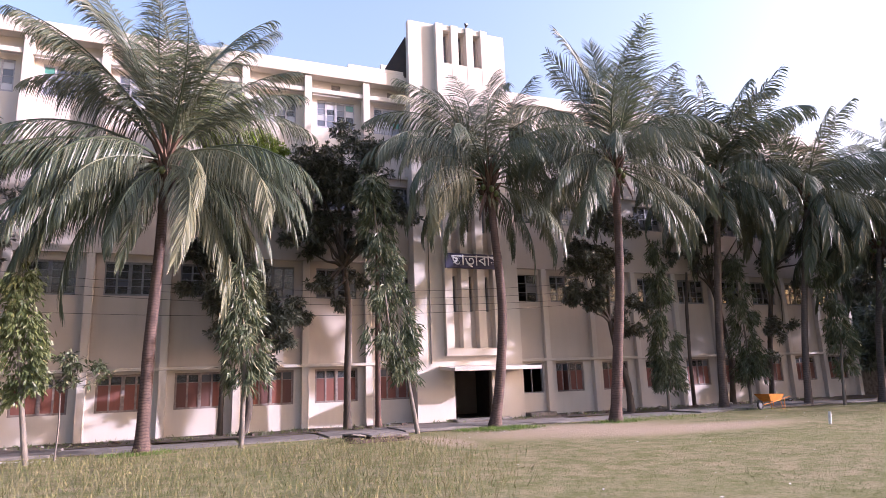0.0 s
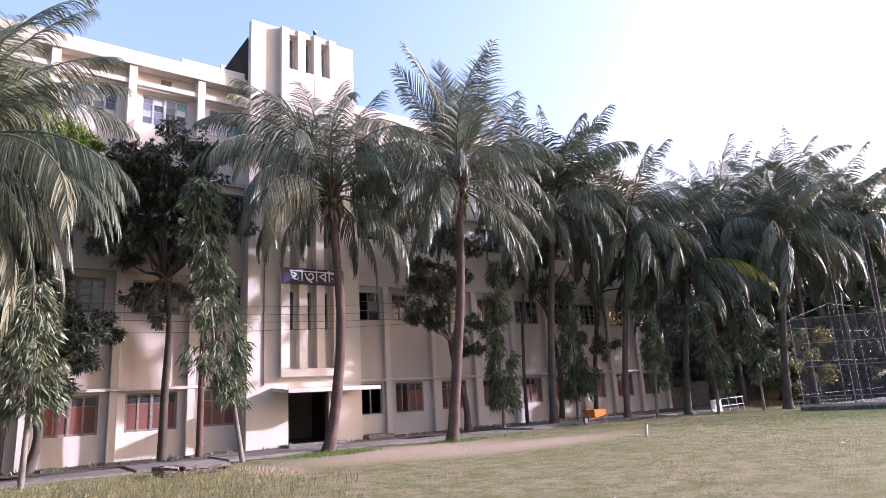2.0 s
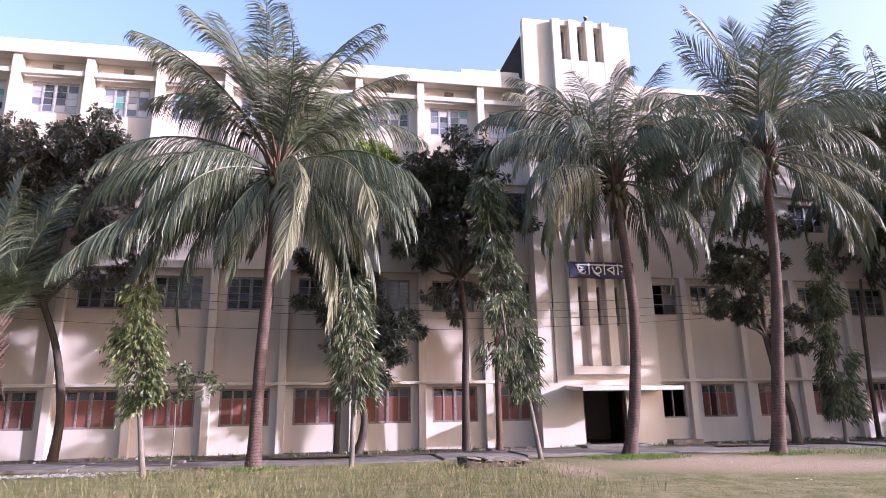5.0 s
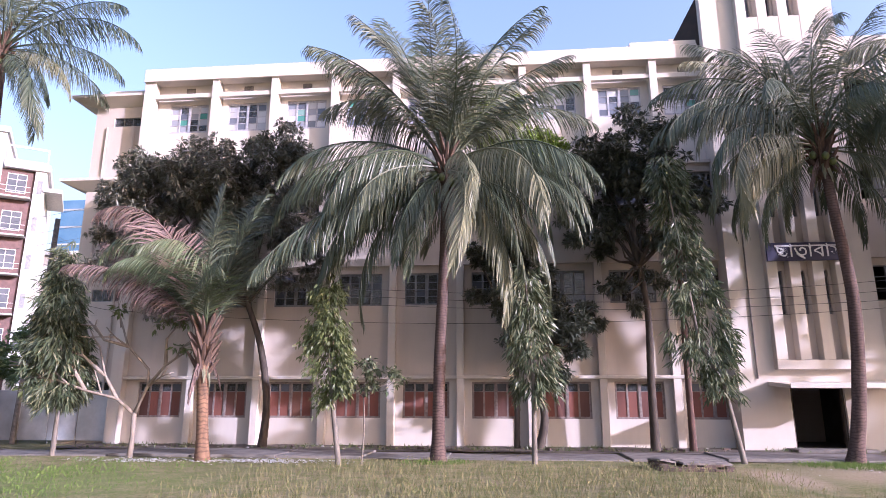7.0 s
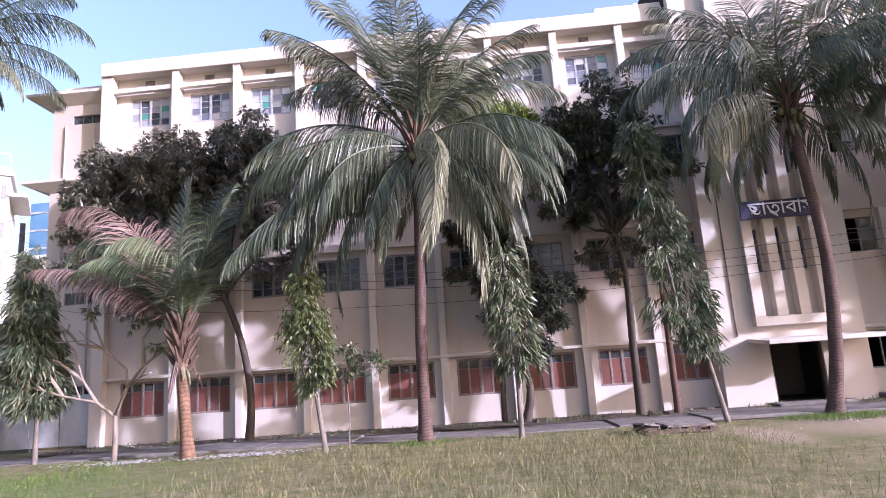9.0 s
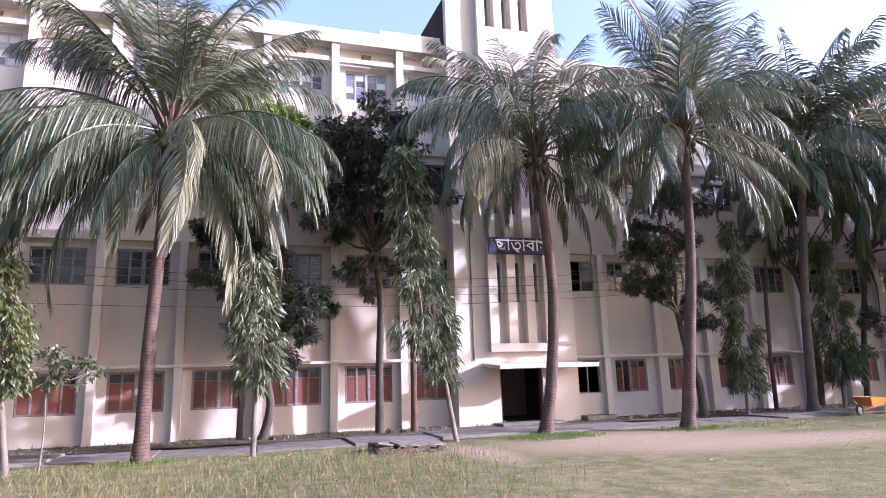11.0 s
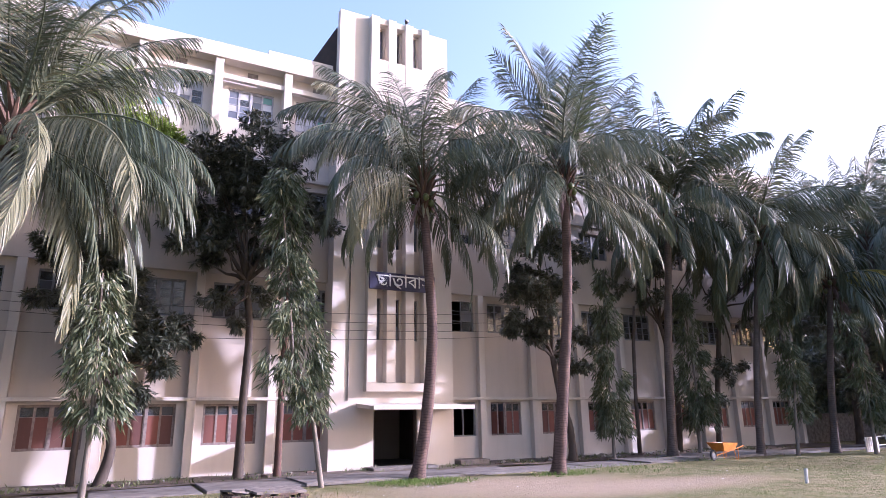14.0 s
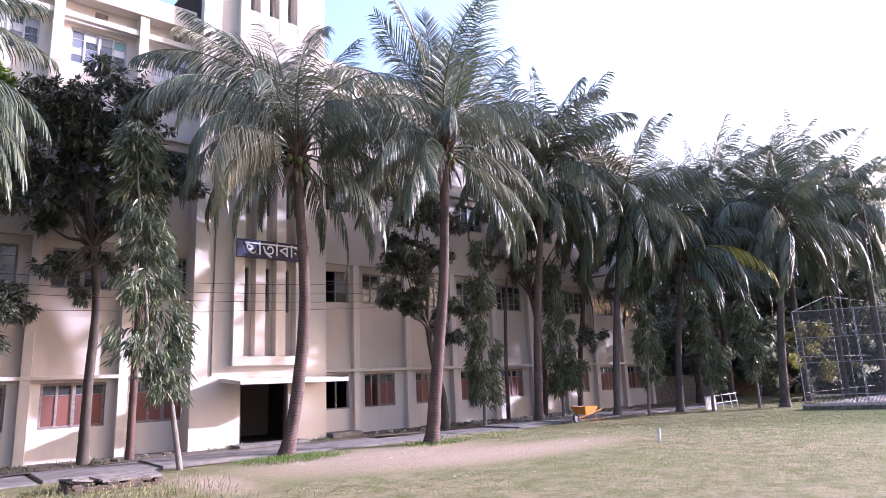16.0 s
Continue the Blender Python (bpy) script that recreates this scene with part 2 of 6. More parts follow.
def half(v):
    h = n.add("ShaderNodeMath")
    h.operation = "MULTIPLY"
    n.link(v, h.inputs[0])
    h.inputs[1].default_value = 0.5
    return h.outputs[0]


def blob(cx, cy, rx, ry):
    """1 inside an ellipse with a ragged edge, 0 outside."""
    out = []
    for axis, c, r in (("X", cx, rx), ("Y", cy, ry)):
        a = n.add("ShaderNodeMath")
        a.operation = "SUBTRACT"
        n.link(sep.outputs[axis], a.inputs[0])
        a.inputs[1].default_value = c
        b = n.add("ShaderNodeMath")
        b.operation = "DIVIDE"
        n.link(a.outputs[0], b.inputs[0])
        b.inputs[1].default_value = r
        q = n.add("ShaderNodeMath")
        q.operation = "MULTIPLY"
        n.link(b.outputs[0], q.inputs[0])
        n.link(b.outputs[0], q.inputs[1])
        out.append(q.outputs[0])
    s = n.add("ShaderNodeMath")
    n.link(out[0], s.inputs[0])
    n.link(out[1], s.inputs[1])
    e = n.add("ShaderNodeMath")
    n.link(s.outputs[0], e.inputs[0])
    k = n.add("ShaderNodeMath")
    k.operation = "MULTIPLY"
    n.link(mid, k.inputs[0])
    k.inputs[1].default_value = 2.2
    n.link(k.outputs[0], e.inputs[1])
    return n.ramp(half(e.outputs[0]), [(0.55, (1, 1, 1)), (0.95, (0, 0, 0))])


lush = n.mix(fine, (0.085, 0.13, 0.03), (0.16, 0.205, 0.065))
for args in ((33, 9, 15, 7), (-12, 12, 8, 4)):
    m = n.add("ShaderNodeMath")
    m.operation = "MULTIPLY"
    n.link(blob(*args), m.inputs[0])
    m.inputs[1].default_value = 0.7
    cover = n.mix(m.outputs[0], cover, lush)
sand = n.mix(n.ramp(mid, [(0.4, (0, 0, 0)), (0.62, (1, 1, 1))]), n.mix(fine, (0.26, 0.205, 0.15), (0.36, 0.285, 0.215)), n.mix(fine, (0.34, 0.265, 0.205), (0.46, 0.365, 0.29)))
for args in ((10.8, 15.2, 5.2, 3.2), (13.8, 13.0, 5.6, 1.9), (6.2, 14.6, 0.9, 2.6)):
    m = n.add("ShaderNodeMath")
    m.operation = "MULTIPLY"
    n.link(blob(*args), m.inputs[0])
    m.inputs[1].default_value = 0.85
    cover = n.mix(m.outputs[0], cover, sand)
n.colour(cover).bump(fine, 0.6, 0.04)
M_GROUND = n.mat


# ---------- mesh helpers ----------
class Mesh:
    """Collects vertices and faces of one mesh."""

    def __init__(self):
        self.v, self.f = [], []

    def quad(self, *pts):
        k = len(self.v)
        self.v += [tuple(p) for p in pts]
        self.f.append(tuple(range(k, k + len(pts))))

    def box(self, x0, x1, y0, y1, z0, z1, c=0.0):
        """A box; c is the width of its chamfered edges."""
        k = len(self.v)
        if c <= 0:
            self.v += [(x, y, z) for z in (z0, z1) for y in (y0, y1) for x in (x0, x1)]
            for q in ((0, 2, 3, 1), (4, 5, 7, 6), (0, 1, 5, 4), (2, 6, 7, 3), (0, 4, 6, 2), (1, 3, 7, 5)):
                self.f.append(tuple(k + i for i in q))
            return self
        ids = {}
        for sx in (0, 1):
            for sy in (0, 1):
                for sz in (0, 1):
                    cx, cy, cz = (x0, x1)[sx], (y0, y1)[sy], (z0, z1)[sz]
                    ix, iy, iz = cx + (c, -c)[sx], cy + (c, -c)[sy], cz + (c, -c)[sz]
                    for a, p in enumerate(((cx, iy, iz), (ix, cy, iz), (ix, iy, cz))):
                        ids[sx, sy, sz, a] = len(self.v)
                        self.v.append(p)
        for s in (0, 1):
            self.f.append(tuple(ids[s, y, z, 0] for y, z in ((0, 0), (1, 0), (1, 1), (0, 1))))
            self.f.append(tuple(ids[x, s, z, 1] for x, z in ((0, 0), (1, 0), (1, 1), (0, 1))))
            self.f.append(tuple(ids[x, y, s, 2] for x, y in ((0, 0), (1, 0), (1, 1), (0, 1))))
        for a in (0, 1):
            for b in (0, 1):
                self.f.append((ids[a, b, 0, 0], ids[a, b, 1, 0], ids[a, b, 1, 1], ids[a, b, 0, 1]))
                self.f.append((ids[a, 0, b, 0], ids[a, 1, b, 0], ids[a, 1, b, 2], ids[a, 0, b, 2]))
                self.f.append((ids[0, a, b, 1], ids[1, a, b, 1], ids[1, a, b, 2], ids[0, a, b, 2]))
        for sx in (0, 1):
            for sy in (0, 1):
                for sz in (0, 1):
                    self.f.append((ids[sx, sy, sz, 0], ids[sx, sy, sz, 1], ids[sx, sy, sz, 2]))
        return self

    def tube(self, pts, radii, sides=8, cap=True):
        """A tube through pts."""
        pts = [Vector(p) for p in pts]
        k0 = len(self.v)
        up = Vector((0.31, 0.17, 0.93))
        for i, p in enumerate(pts):
            t = (pts[min(i + 1, len(pts) - 1)] - pts[max(i - 1, 0)]).normalized()
            a = t.cross(up)
            if a.length < 0.1:
                a = t.cross(Vector((1, 0, 0)))
            a.normalize()
            b = t.cross(a)
            for s in range(sides):
                w = 2 * math.pi * s / sides
                self.v.append(tuple(p + radii[i] * (math.cos(w) * a + math.sin(w) * b)))
        for i in range(len(pts) - 1):
            for s in range(sides):
                a, b = k0 + i * sides + s, k0 + i * sides + (s + 1) % sides
                self.f.append((a, b, b + sides, a + sides))
        if cap:
            self.f.append(tuple(k0 + s for s in range(sides)))
            self.f.append(tuple(k0 + (len(pts) - 1) * sides + s for s in range(sides)))
        return self

    def prism(self, poly, z0, z1):
        """A flat polygon of (x, y) drawn up from z0 to z1."""
        k, m = len(self.v), len(poly)
        self.v += [(x, y, z0) for x, y in poly] + [(x, y, z1) for x, y in poly]
        self.f.append(tuple(k + i for i in range(m)))
        self.f.append(tuple(k + m + i for i in range(m)))
        for i in range(m):
            j = (i + 1) % m
            self.f.append((k + i, k + j, k + m + j, k + m + i))
        return self

    def data(self, name, mat, smooth=False):
        me = bpy.data.meshes.new(name)
        me.from_pydata(self.v, [], self.f)
        bm = bmesh.new()
        bm.from_mesh(me)
        bmesh.ops.recalc_face_normals(bm, faces=bm.faces)
        bm.to_mesh(me)
        bm.free()
        me.materials.append(mat)
        if smooth:
            me.shade_smooth()
        return me


def part(name, mesh, mat, parent=None, label="", smooth=False):
    """Links a Mesh as one object under a thing or a part."""
    ob = new(name, mesh.data(name, mat, smooth))
    ob.parent = parent
    if label:
        ob["label"] = label
    return ob


def shared(name, data, parent, m, label=""):
    """One more object on a mesh that others use too."""
    ob = new(name, data)
    ob.parent = parent
    ob.matrix_basis = m
    if label:
        ob["label"] = label
    return ob


def thing(name, label, category, at=(0, 0, 0), group="", kind=""):
    ob = new(name)
    ob.empty_display_size = 0.2
    ob.location = at
    return tagged(ob, label, category, group, kind)


def leaves_mesh(name, base, way, side, length, width, mat, curl=0.0):
    """Many leaves in one mesh: each a bent lance of two halves, from arrays of base points, directions, sideways and sizes."""
    cnt = len(base)
    length, width = np.broadcast_to(length, cnt)[:, None], np.broadcast_to(width, cnt)[:, None]
    drop = np.zeros((cnt, 3))
    drop[:, 2] = -curl
    a = base
    b = base + way * length * 0.45 + side * width * 0.5 + drop * length * 0.2
    c = base + way * length * 0.45 - side * width * 0.5 + drop * length * 0.2
    d = base + way * length + drop * length
    v = np.stack([a, b, d, c], 1).reshape(-1, 3)
    me = bpy.data.meshes.new(name)
    me.vertices.add(4 * cnt)
    me.vertices.foreach_set("co", v.ravel().astype(np.float32))
    me.loops.add(4 * cnt)
    me.loops.foreach_set("vertex_index", np.arange(4 * cnt, dtype=np.int32))
    me.polygons.add(cnt)
    me.polygons.foreach_set("loop_start", np.arange(0, 4 * cnt, 4, dtype=np.int32))
    me.polygons.foreach_set("loop_total", np.full(cnt, 4, dtype=np.int32))
    me.update(calc_edges=True)
    me.validate()
    me.materials.append(mat)
    return me


def unit(a):
    return a / np.maximum(np.linalg.norm(a, axis=-1, keepdims=True), 1e-6)

# ---------- ground, path ----------
def rise(x, y):
    """The lawn's gentle unevenness in metres."""
    return 0.03 * noise.noise(Vector((x * 0.25, y * 0.25, 0))) + 0.015 * noise.noise(Vector((x * 0.9, y * 0.9, 3)))


def axis_steps(lo, hi, near_lo, near_hi, step):
    out, v, s = [near_lo], near_lo, step
    while v > lo:
        s *= 1.6
        v -= s
        out.insert(0, max(v, lo))
    v = near_lo
    while v < near_hi:
        v += step
        out.append(v)
    s = step
    while v < hi:
        s *= 1.6
        v += s
        out.append(min(v, hi))
    return out


g = Mesh()
gx, gy = axis_steps(-1500, 1500, -26, 44, 0.8), axis_steps(-1500, 1500, -8, 24, 0.8)
for y in gy:
    for x in gx:
        flat = 1.0 if (-30 < x < 50 and -10 < y < 17.3) else 0.0
        g.v.append((x, y, flat * rise(x, y) - 0.01))
for j in range(len(gy) - 1):
    for i in range(len(gx) - 1):
        k = j * len(gx) + i
        g.f.append((k, k + 1, k + len(gx) + 1, k + len(gx)))
ground = part("ground", g, M_GROUND, smooth=True)
tagged(ground, "worn lawn with dry grass and bare sandy patches", "ground", kind="structure")

# the concrete path is cast in slabs with open joints
path_thing = thing("pavement", "narrow cracked concrete path in front of the building", "path", kind="structure")
slab = Mesh().box(-1.29, 1.29, 18.1, 20.35, -0.05, 0.045, 0.015).data("slab", M_CONCRETE)
for i in range(26):
    x = -29.0 + 2.6 * i
    shared("slab", slab, path_thing, pose(x, 0.05 * math.sin(i * 2.1), 0.006 * math.sin(i * 3.7), 0.15 * math.sin(i), 0.1 * math.cos(i * 1.7), 0.25 * math.sin(i * 1.3)))
bed = Mesh()
for i in range(60):
    for s in (0, 1):
        bed.v.append((-16 + 52 * i / 59, 20.4 + 2.9 * s, 0.035 + 0.04 * noise.noise(Vector((i * 0.6, s * 3, 5)))))
for i in range(59):
    bed.f.append((2 * i, 2 * i + 2, 2 * i + 3, 2 * i + 1))
tagged(part("planting_bed", bed, M_SOIL), "strip of dark bare soil along the building's foot", "soil", kind="structure")

# ---------- the building ----------
BAY, WIN = 2.6, 1.76
LEFT = [-11.6 + BAY * k for k in range(-1, 8)]          # left edges of the windows, west wing
RIGHT = [15.21 + BAY * k for k in range(0, 8)]          # east wing
TOWER0, TOWER1, TOWER_Y = 8.06, 13.05, 22.1
EAST_END = 35.75
building = thing("hostel_building", "four-storey cream plastered hostel with pilasters and a ribbed entrance tower", "building")


def wall_with_holes(m, x0, x1, z0, z1, y0, y1, holes, hz0, hz1):
    """A wall slab with a row of openings (left, right) between the heights hz0 and hz1."""
    m.box(x0, x1, y0, y1, z0, hz0)
    m.box(x0, x1, y0, y1, hz1, z1)
    edge = x0
    for a, b in holes:
        if a > edge:
            m.box(edge, a, y0, y1, hz0, hz1)
        edge = b
    if x1 > edge:
        m.box(edge, x1, y0, y1, hz0, hz1)
    return m


# heights: window sill and head of each storey
Z0, Z1, Z2, Z3 = (1.0, 2.33), (5.21, 6.48), (8.98, 10.25), (12.79, 14.08)
WEST0 = -15.22
for x0, x1, lefts, extra in ((WEST0, TOWER0, LEFT, []), (TOWER1, EAST_END, RIGHT, [(13.4, 14.56)])):
    holes = extra + [(a, a + WIN) for a in lefts]
    low = holes if x0 < 0 else extra + [(a + 0.08, a + 1.58) for a in lefts]
    upper = [(a, b) if (a, b) in extra else (a + 0.03, a + WIN - 0.03) for a, b in holes]
    part("wall", wall_with_holes(Mesh(), x0, x1, -0.1, 2.47, 22.95, 23.2, low, *Z0), M_WHITE, building)
    part("wall", wall_with_holes(Mesh(), x0, x1, 2.47, 6.75, 22.93, 23.2, upper, *Z1), M_WALL, building)
    part("wall", wall_with_holes(Mesh(), x0, x1, 6.75, 10.58, 22.72, 23.2, upper, *Z2), M_WALL, building)
    part("wall", wall_with_holes(Mesh(), x0, x1, 10.58, 15.0, 23.04, 23.3, upper, *Z3), M_WHITE, building)
    # ledges between the storeys and the roof edge
    part("ledge", Mesh().box(x0, x1, 22.68, 22.94, 2.42, 2.54, 0.012), M_TRIM, building, "thin concrete ledge over the lowest windows")
    part("ledge", Mesh().box(x0, x1, 22.58, 23.03, 10.56, 10.70, 0.012), M_TRIM, building)
    part("louvre_beam", Mesh().box(x0, x1, 22.66, 22.86, 14.24, 14.44, 0.012), M_WHITE, building, "slim sun-breaker beam under the eaves")
    part("roof_beam", Mesh().box(x0, x1, 22.52, 23.3, 15.0, 15.60, 0.015), M_WHITE, building)
    # pilasters: one up to the projecting storey, one on the topmost storey
    cols = [a - 0.42 for a in lefts] + ([EAST_END - 0.15] if x0 > 0 else [])
    for c in cols:
        if c < WEST0 + 0.9:
            continue
        part("pilaster", Mesh().box(c - 0.14, c + 0.14, 22.70, 22.97, -0.1, 6.74, 0.012), M_WHITE, building)
        part("fin", Mesh().box(c - 0.15, c + 0.15, 22.60, 23.06, 10.71, 15.0, 0.012), M_WHITE, building)
    # floors and rooms behind, their dimness put into the wall colour
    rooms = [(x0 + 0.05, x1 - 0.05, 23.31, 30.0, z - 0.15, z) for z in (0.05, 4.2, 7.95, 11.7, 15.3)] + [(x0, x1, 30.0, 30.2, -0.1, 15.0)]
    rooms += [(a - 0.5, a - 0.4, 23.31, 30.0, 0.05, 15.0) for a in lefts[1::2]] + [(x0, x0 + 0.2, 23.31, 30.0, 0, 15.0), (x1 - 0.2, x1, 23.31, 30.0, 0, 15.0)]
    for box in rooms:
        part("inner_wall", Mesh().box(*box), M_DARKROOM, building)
part("corner_pier", Mesh().box(WEST0, WEST0 + 0.5, 22.62, 22.96, -0.1, 15.0, 0.015), M_WHITE, building)
part("roof_beam", Mesh().box(5.34, TOWER0, 22.54, 22.8, 15.605, 15.78, 0.01), M_WHITE, building, "raised step of the parapet beside the tower")

# vent blocks under the roof; dark concrete stands for their shaded perforations
vent = Mesh().box(-0.2, 0.2, -0.012, 0.012, -0.13, 0.13)
for i in range(4):
    for j in range(2):
        vent.box(-0.16 + 0.085 * i, -0.10 + 0.085 * i, -0.022, -0.012, -0.09 + 0.1 * j, -0.02 + 0.1 * j)
vent_data = vent.data("vent_block", M_OLDCONC)
for a in LEFT + RIGHT:
    shared("vent_block", vent_data, building, pose(a + 0.88, 23.02, 14.72))


# windows: a steel outer frame carrying casements with panes
def window_meshes(h, boards):
    """Frame, leaf and pane meshes of a four-leaf window of the height h."""
    fr = Mesh()
    w, t = WIN / 2, 0.045
    fr.box(-w, -w + t, -0.04, 0.04, 0, h).box(w - t, w, -0.04, 0.04, 0, h)
    fr.box(-w + t, w - t, -0.04, 0.04, 0, t).box(-w + t, w - t, -0.04, 0.04, h - t, h)
    fr.box(-0.03, 0.03, -0.045, 0.04, t, h - t)
    lw = (WIN - 2 * t - 0.06) / 4
    lf = Mesh()
    s = 0.035
    lf.box(0, s, -0.03, 0.02, 0, h - 2 * t).box(lw - s, lw, -0.03, 0.02, 0, h - 2 * t)
    lf.box(s, lw - s, -0.03, 0.02, 0, s).box(s, lw - s, -0.03, 0.02, h - 2 * t - s, h - 2 * t)
    inner_h = h - 2 * t - 2 * s
    cells = []
    if boards:
        cut = s + inner_h * 0.76
        lf.box(s, lw - s, -0.025, 0.02, cut - 0.012, cut + 0.012)
        cells = [(s, cut - 0.012, True), (cut + 0.012, h - 2 * t - s, False)]
    else:
        for r in range(4):
            a = s + inner_h * r / 4
            b = s + inner_h * (r + 1) / 4
            if r:
                lf.box(s, lw - s, -0.025, 0.02, a - 0.01, a + 0.01)
            cells.append((a + (0.01 if r else 0), b - (0.01 if r < 3 else 0), False))
    starts = [-w + t, -w + t + lw, 0.03, 0.03 + lw]
    return fr, lf, lw, s, t, cells, starts


def window_kind(h, boards, paint=M_STEEL, papered=M_DIMPANE):
    fr, lf, lw, s, t, cells, starts = window_meshes(h, boards)
    panes = []
    for a, b, solid in cells:
        if solid:
            p = Mesh().box(s, lw - s, -0.012, 0.008, a, b)
            p.box(s, lw - s, -0.018, -0.0125, a + (b - a) * 0.36, a + (b - a) * 0.36 + 0.03)
            panes.append((p.data("board", M_BOARD), "board"))
        else:
            q = Mesh().box(s, lw - s, -0.006, 0.0, a, b)
            panes.append(((q.data("pane", M_GLASS), q.data("pane", papered)), "pane"))
    return fr.data("window", paint), lf.data("casement", paint), t, panes, starts, lw


KIND_LOW, KIND_UP, KIND_TOP = window_kind(Z0[1] - Z0[0], True, M_WORNFRAME), window_kind(1.27, False), window_kind(1.27, False, M_STEELPALE, M_PAPER)
rng = random.Random(5)


def place_window(kind, x, y, z, clear, label, ajar=(), width=1.0):
    """One window as a part of the building; clear is the share of clear panes, ajar the leaves that stand open."""
    fr, lf, t, panes, starts, lw = kind
    win = shared("window", fr, building, pose(x, y, z) @ Matrix.Diagonal((width, 1, 1, 1)), label)
    for i, s in enumerate(starts):
        if i in ajar:
            m = pose(s, -0.02, t, 0, 0, -75) if i % 2 == 0 else pose(s, -0.02, t, 0, 0, -80)
        else:
            m = pose(s, 0, t)
        for data, nm in panes:
            if nm == "pane":
                data = data[0 if rng.random() < clear else 1]
            ob = shared(nm, data, win, m)
        shared("casement", lf, win, m)
    return win


for a in LEFT + RIGHT:
    c = a + WIN / 2
    gone = (0, 1) if abs(a - RIGHT[0]) < 0.1 else ()
    east = a in RIGHT
    place_window(KIND_LOW, a + 0.83 if east else c, 23.05, Z0[0], 0.8, "grey steel window with red-brown boarded leaves", gone, 1.5 / WIN if east else 1.0)
    place_window(KIND_UP, c, 23.02, Z1[0], 0.85, "grey steel window with small dim panes")
    place_window(KIND_UP, c, 22.86, Z2[0], 0.5, "grey steel window with small panes")
    place_window(KIND_TOP, c, 23.12, Z3[0] + 0.01, 0.2, "grey-blue steel window with papered and clear panes")
# half window beside the tower, with its leaves gone
half = Mesh().box(13.4, 13.45, 23.0, 23.08, 1.0, 2.33).box(14.5, 14.56, 23.0, 23.08, 1.0, 2.33).box(13.45, 14.5, 23.0, 23.08, 1.0, 1.05).box(13.45, 14.5, 23.0, 23.08, 2.27, 2.33).box(13.96, 14.0, 23.0, 23.08, 1.05, 2.27)
part("window", half, M_STEEL, building, "empty window frame with a dark room behind")
for z in (5.21, 8.98):
    y = 23.0 if z < 6 else 22.86
    hm = Mesh().box(13.4, 13.45, y, y + 0.08, z, z + 1.27).box(14.5, 14.56, y, y + 0.08, z, z + 1.27).box(13.96, 14.0, y, y + 0.08, z, z + 1.27)
    for r in range(1, 3):
        hm.box(13.45, 14.5, y + 0.01, y + 0.05, z + 0.423 * r, z + 0.423 * r + 0.025)
    hw = part("window", hm, M_STEEL, building)
    for r in range(3):
        part("pane", Mesh().box(14.0, 14.5, y + 0.03, y + 0.036, z + 0.423 * r + 0.03, z + 0.423 * r + 0.42), M_DIMPANE if r == 1 else M_GLASS, hw)

# the entrance tower
TOP = 18.25
DOOR0, DOOR1, DOOR_H = 9.74, 11.5, 2.12
RIBS = [9.33 + 0.775 * i for i in range(4)]
RIB_W = 0.37
for box in ((TOWER0, DOOR0, TOWER_Y + 0.001, TOWER_Y + 0.3, -0.1, 2.72), (DOOR1, TOWER1, TOWER_Y + 0.001, TOWER_Y + 0.3, -0.1, 2.72), (DOOR0, DOOR1, TOWER_Y + 0.001, TOWER_Y + 0.3, DOOR_H, 2.72), (TOWER0, RIBS[0], TOWER_Y, TOWER_Y + 0.3, 2.72, TOP), (RIBS[3] + RIB_W, TOWER1, TOWER_Y, TOWER_Y + 0.3, 2.72, TOP - 0.02), (TOWER0 + 0.001, TOWER0 + 0.25, TOWER_Y + 0.3, 26.5, -0.1, 17.5), (TOWER1 - 0.25, TOWER1 - 0.001, TOWER_Y + 0.3, 26.5, -0.1, TOP - 0.03), (TOWER0, TOWER1, 26.5, 26.7, -0.1, TOP - 0.03)):
    part("tower_wall", Mesh().box(*box), M_WHITE, building)
part("tower_roof", Mesh().box(TOWER0 + 0.25, TOWER1 - 0.25, TOWER_Y + 0.3, 26.5, 17.2, 17.4), M_OLDCONC, building)
for x in RIBS:
    part("rib", Mesh().box(x, x + RIB_W, TOWER_Y - 0.28, TOWER_Y + 0.3, 3.02, TOP - 0.04, 0.012), M_WHITE, building, "tall projecting concrete rib")
for x in RIBS[:3]:
    part("face_wall", Mesh().box(x + RIB_W, x + 0.775, TOWER_Y - 0.27, TOWER_Y + 0.099, 10.4, 16.2), M_WHITE, building)
part("rib_base", Mesh().box(RIBS[0] - 0.01, RIBS[3] + RIB_W + 0.01, TOWER_Y - 0.29, TOWER_Y + 0.3, 2.7, 3.02, 0.012), M_WHITE, building)
part("rib_cap", Mesh().box(RIBS[0] + 0.01, RIBS[3] + RIB_W - 0.01, TOWER_Y - 0.2, TOWER_Y + 0.29, TOP - 0.32, TOP - 0.05, 0.01), M_WHITE, building)
slit_rows = ((4.62, 6.2), (8.2, 9.9), (16.25, 17.85))
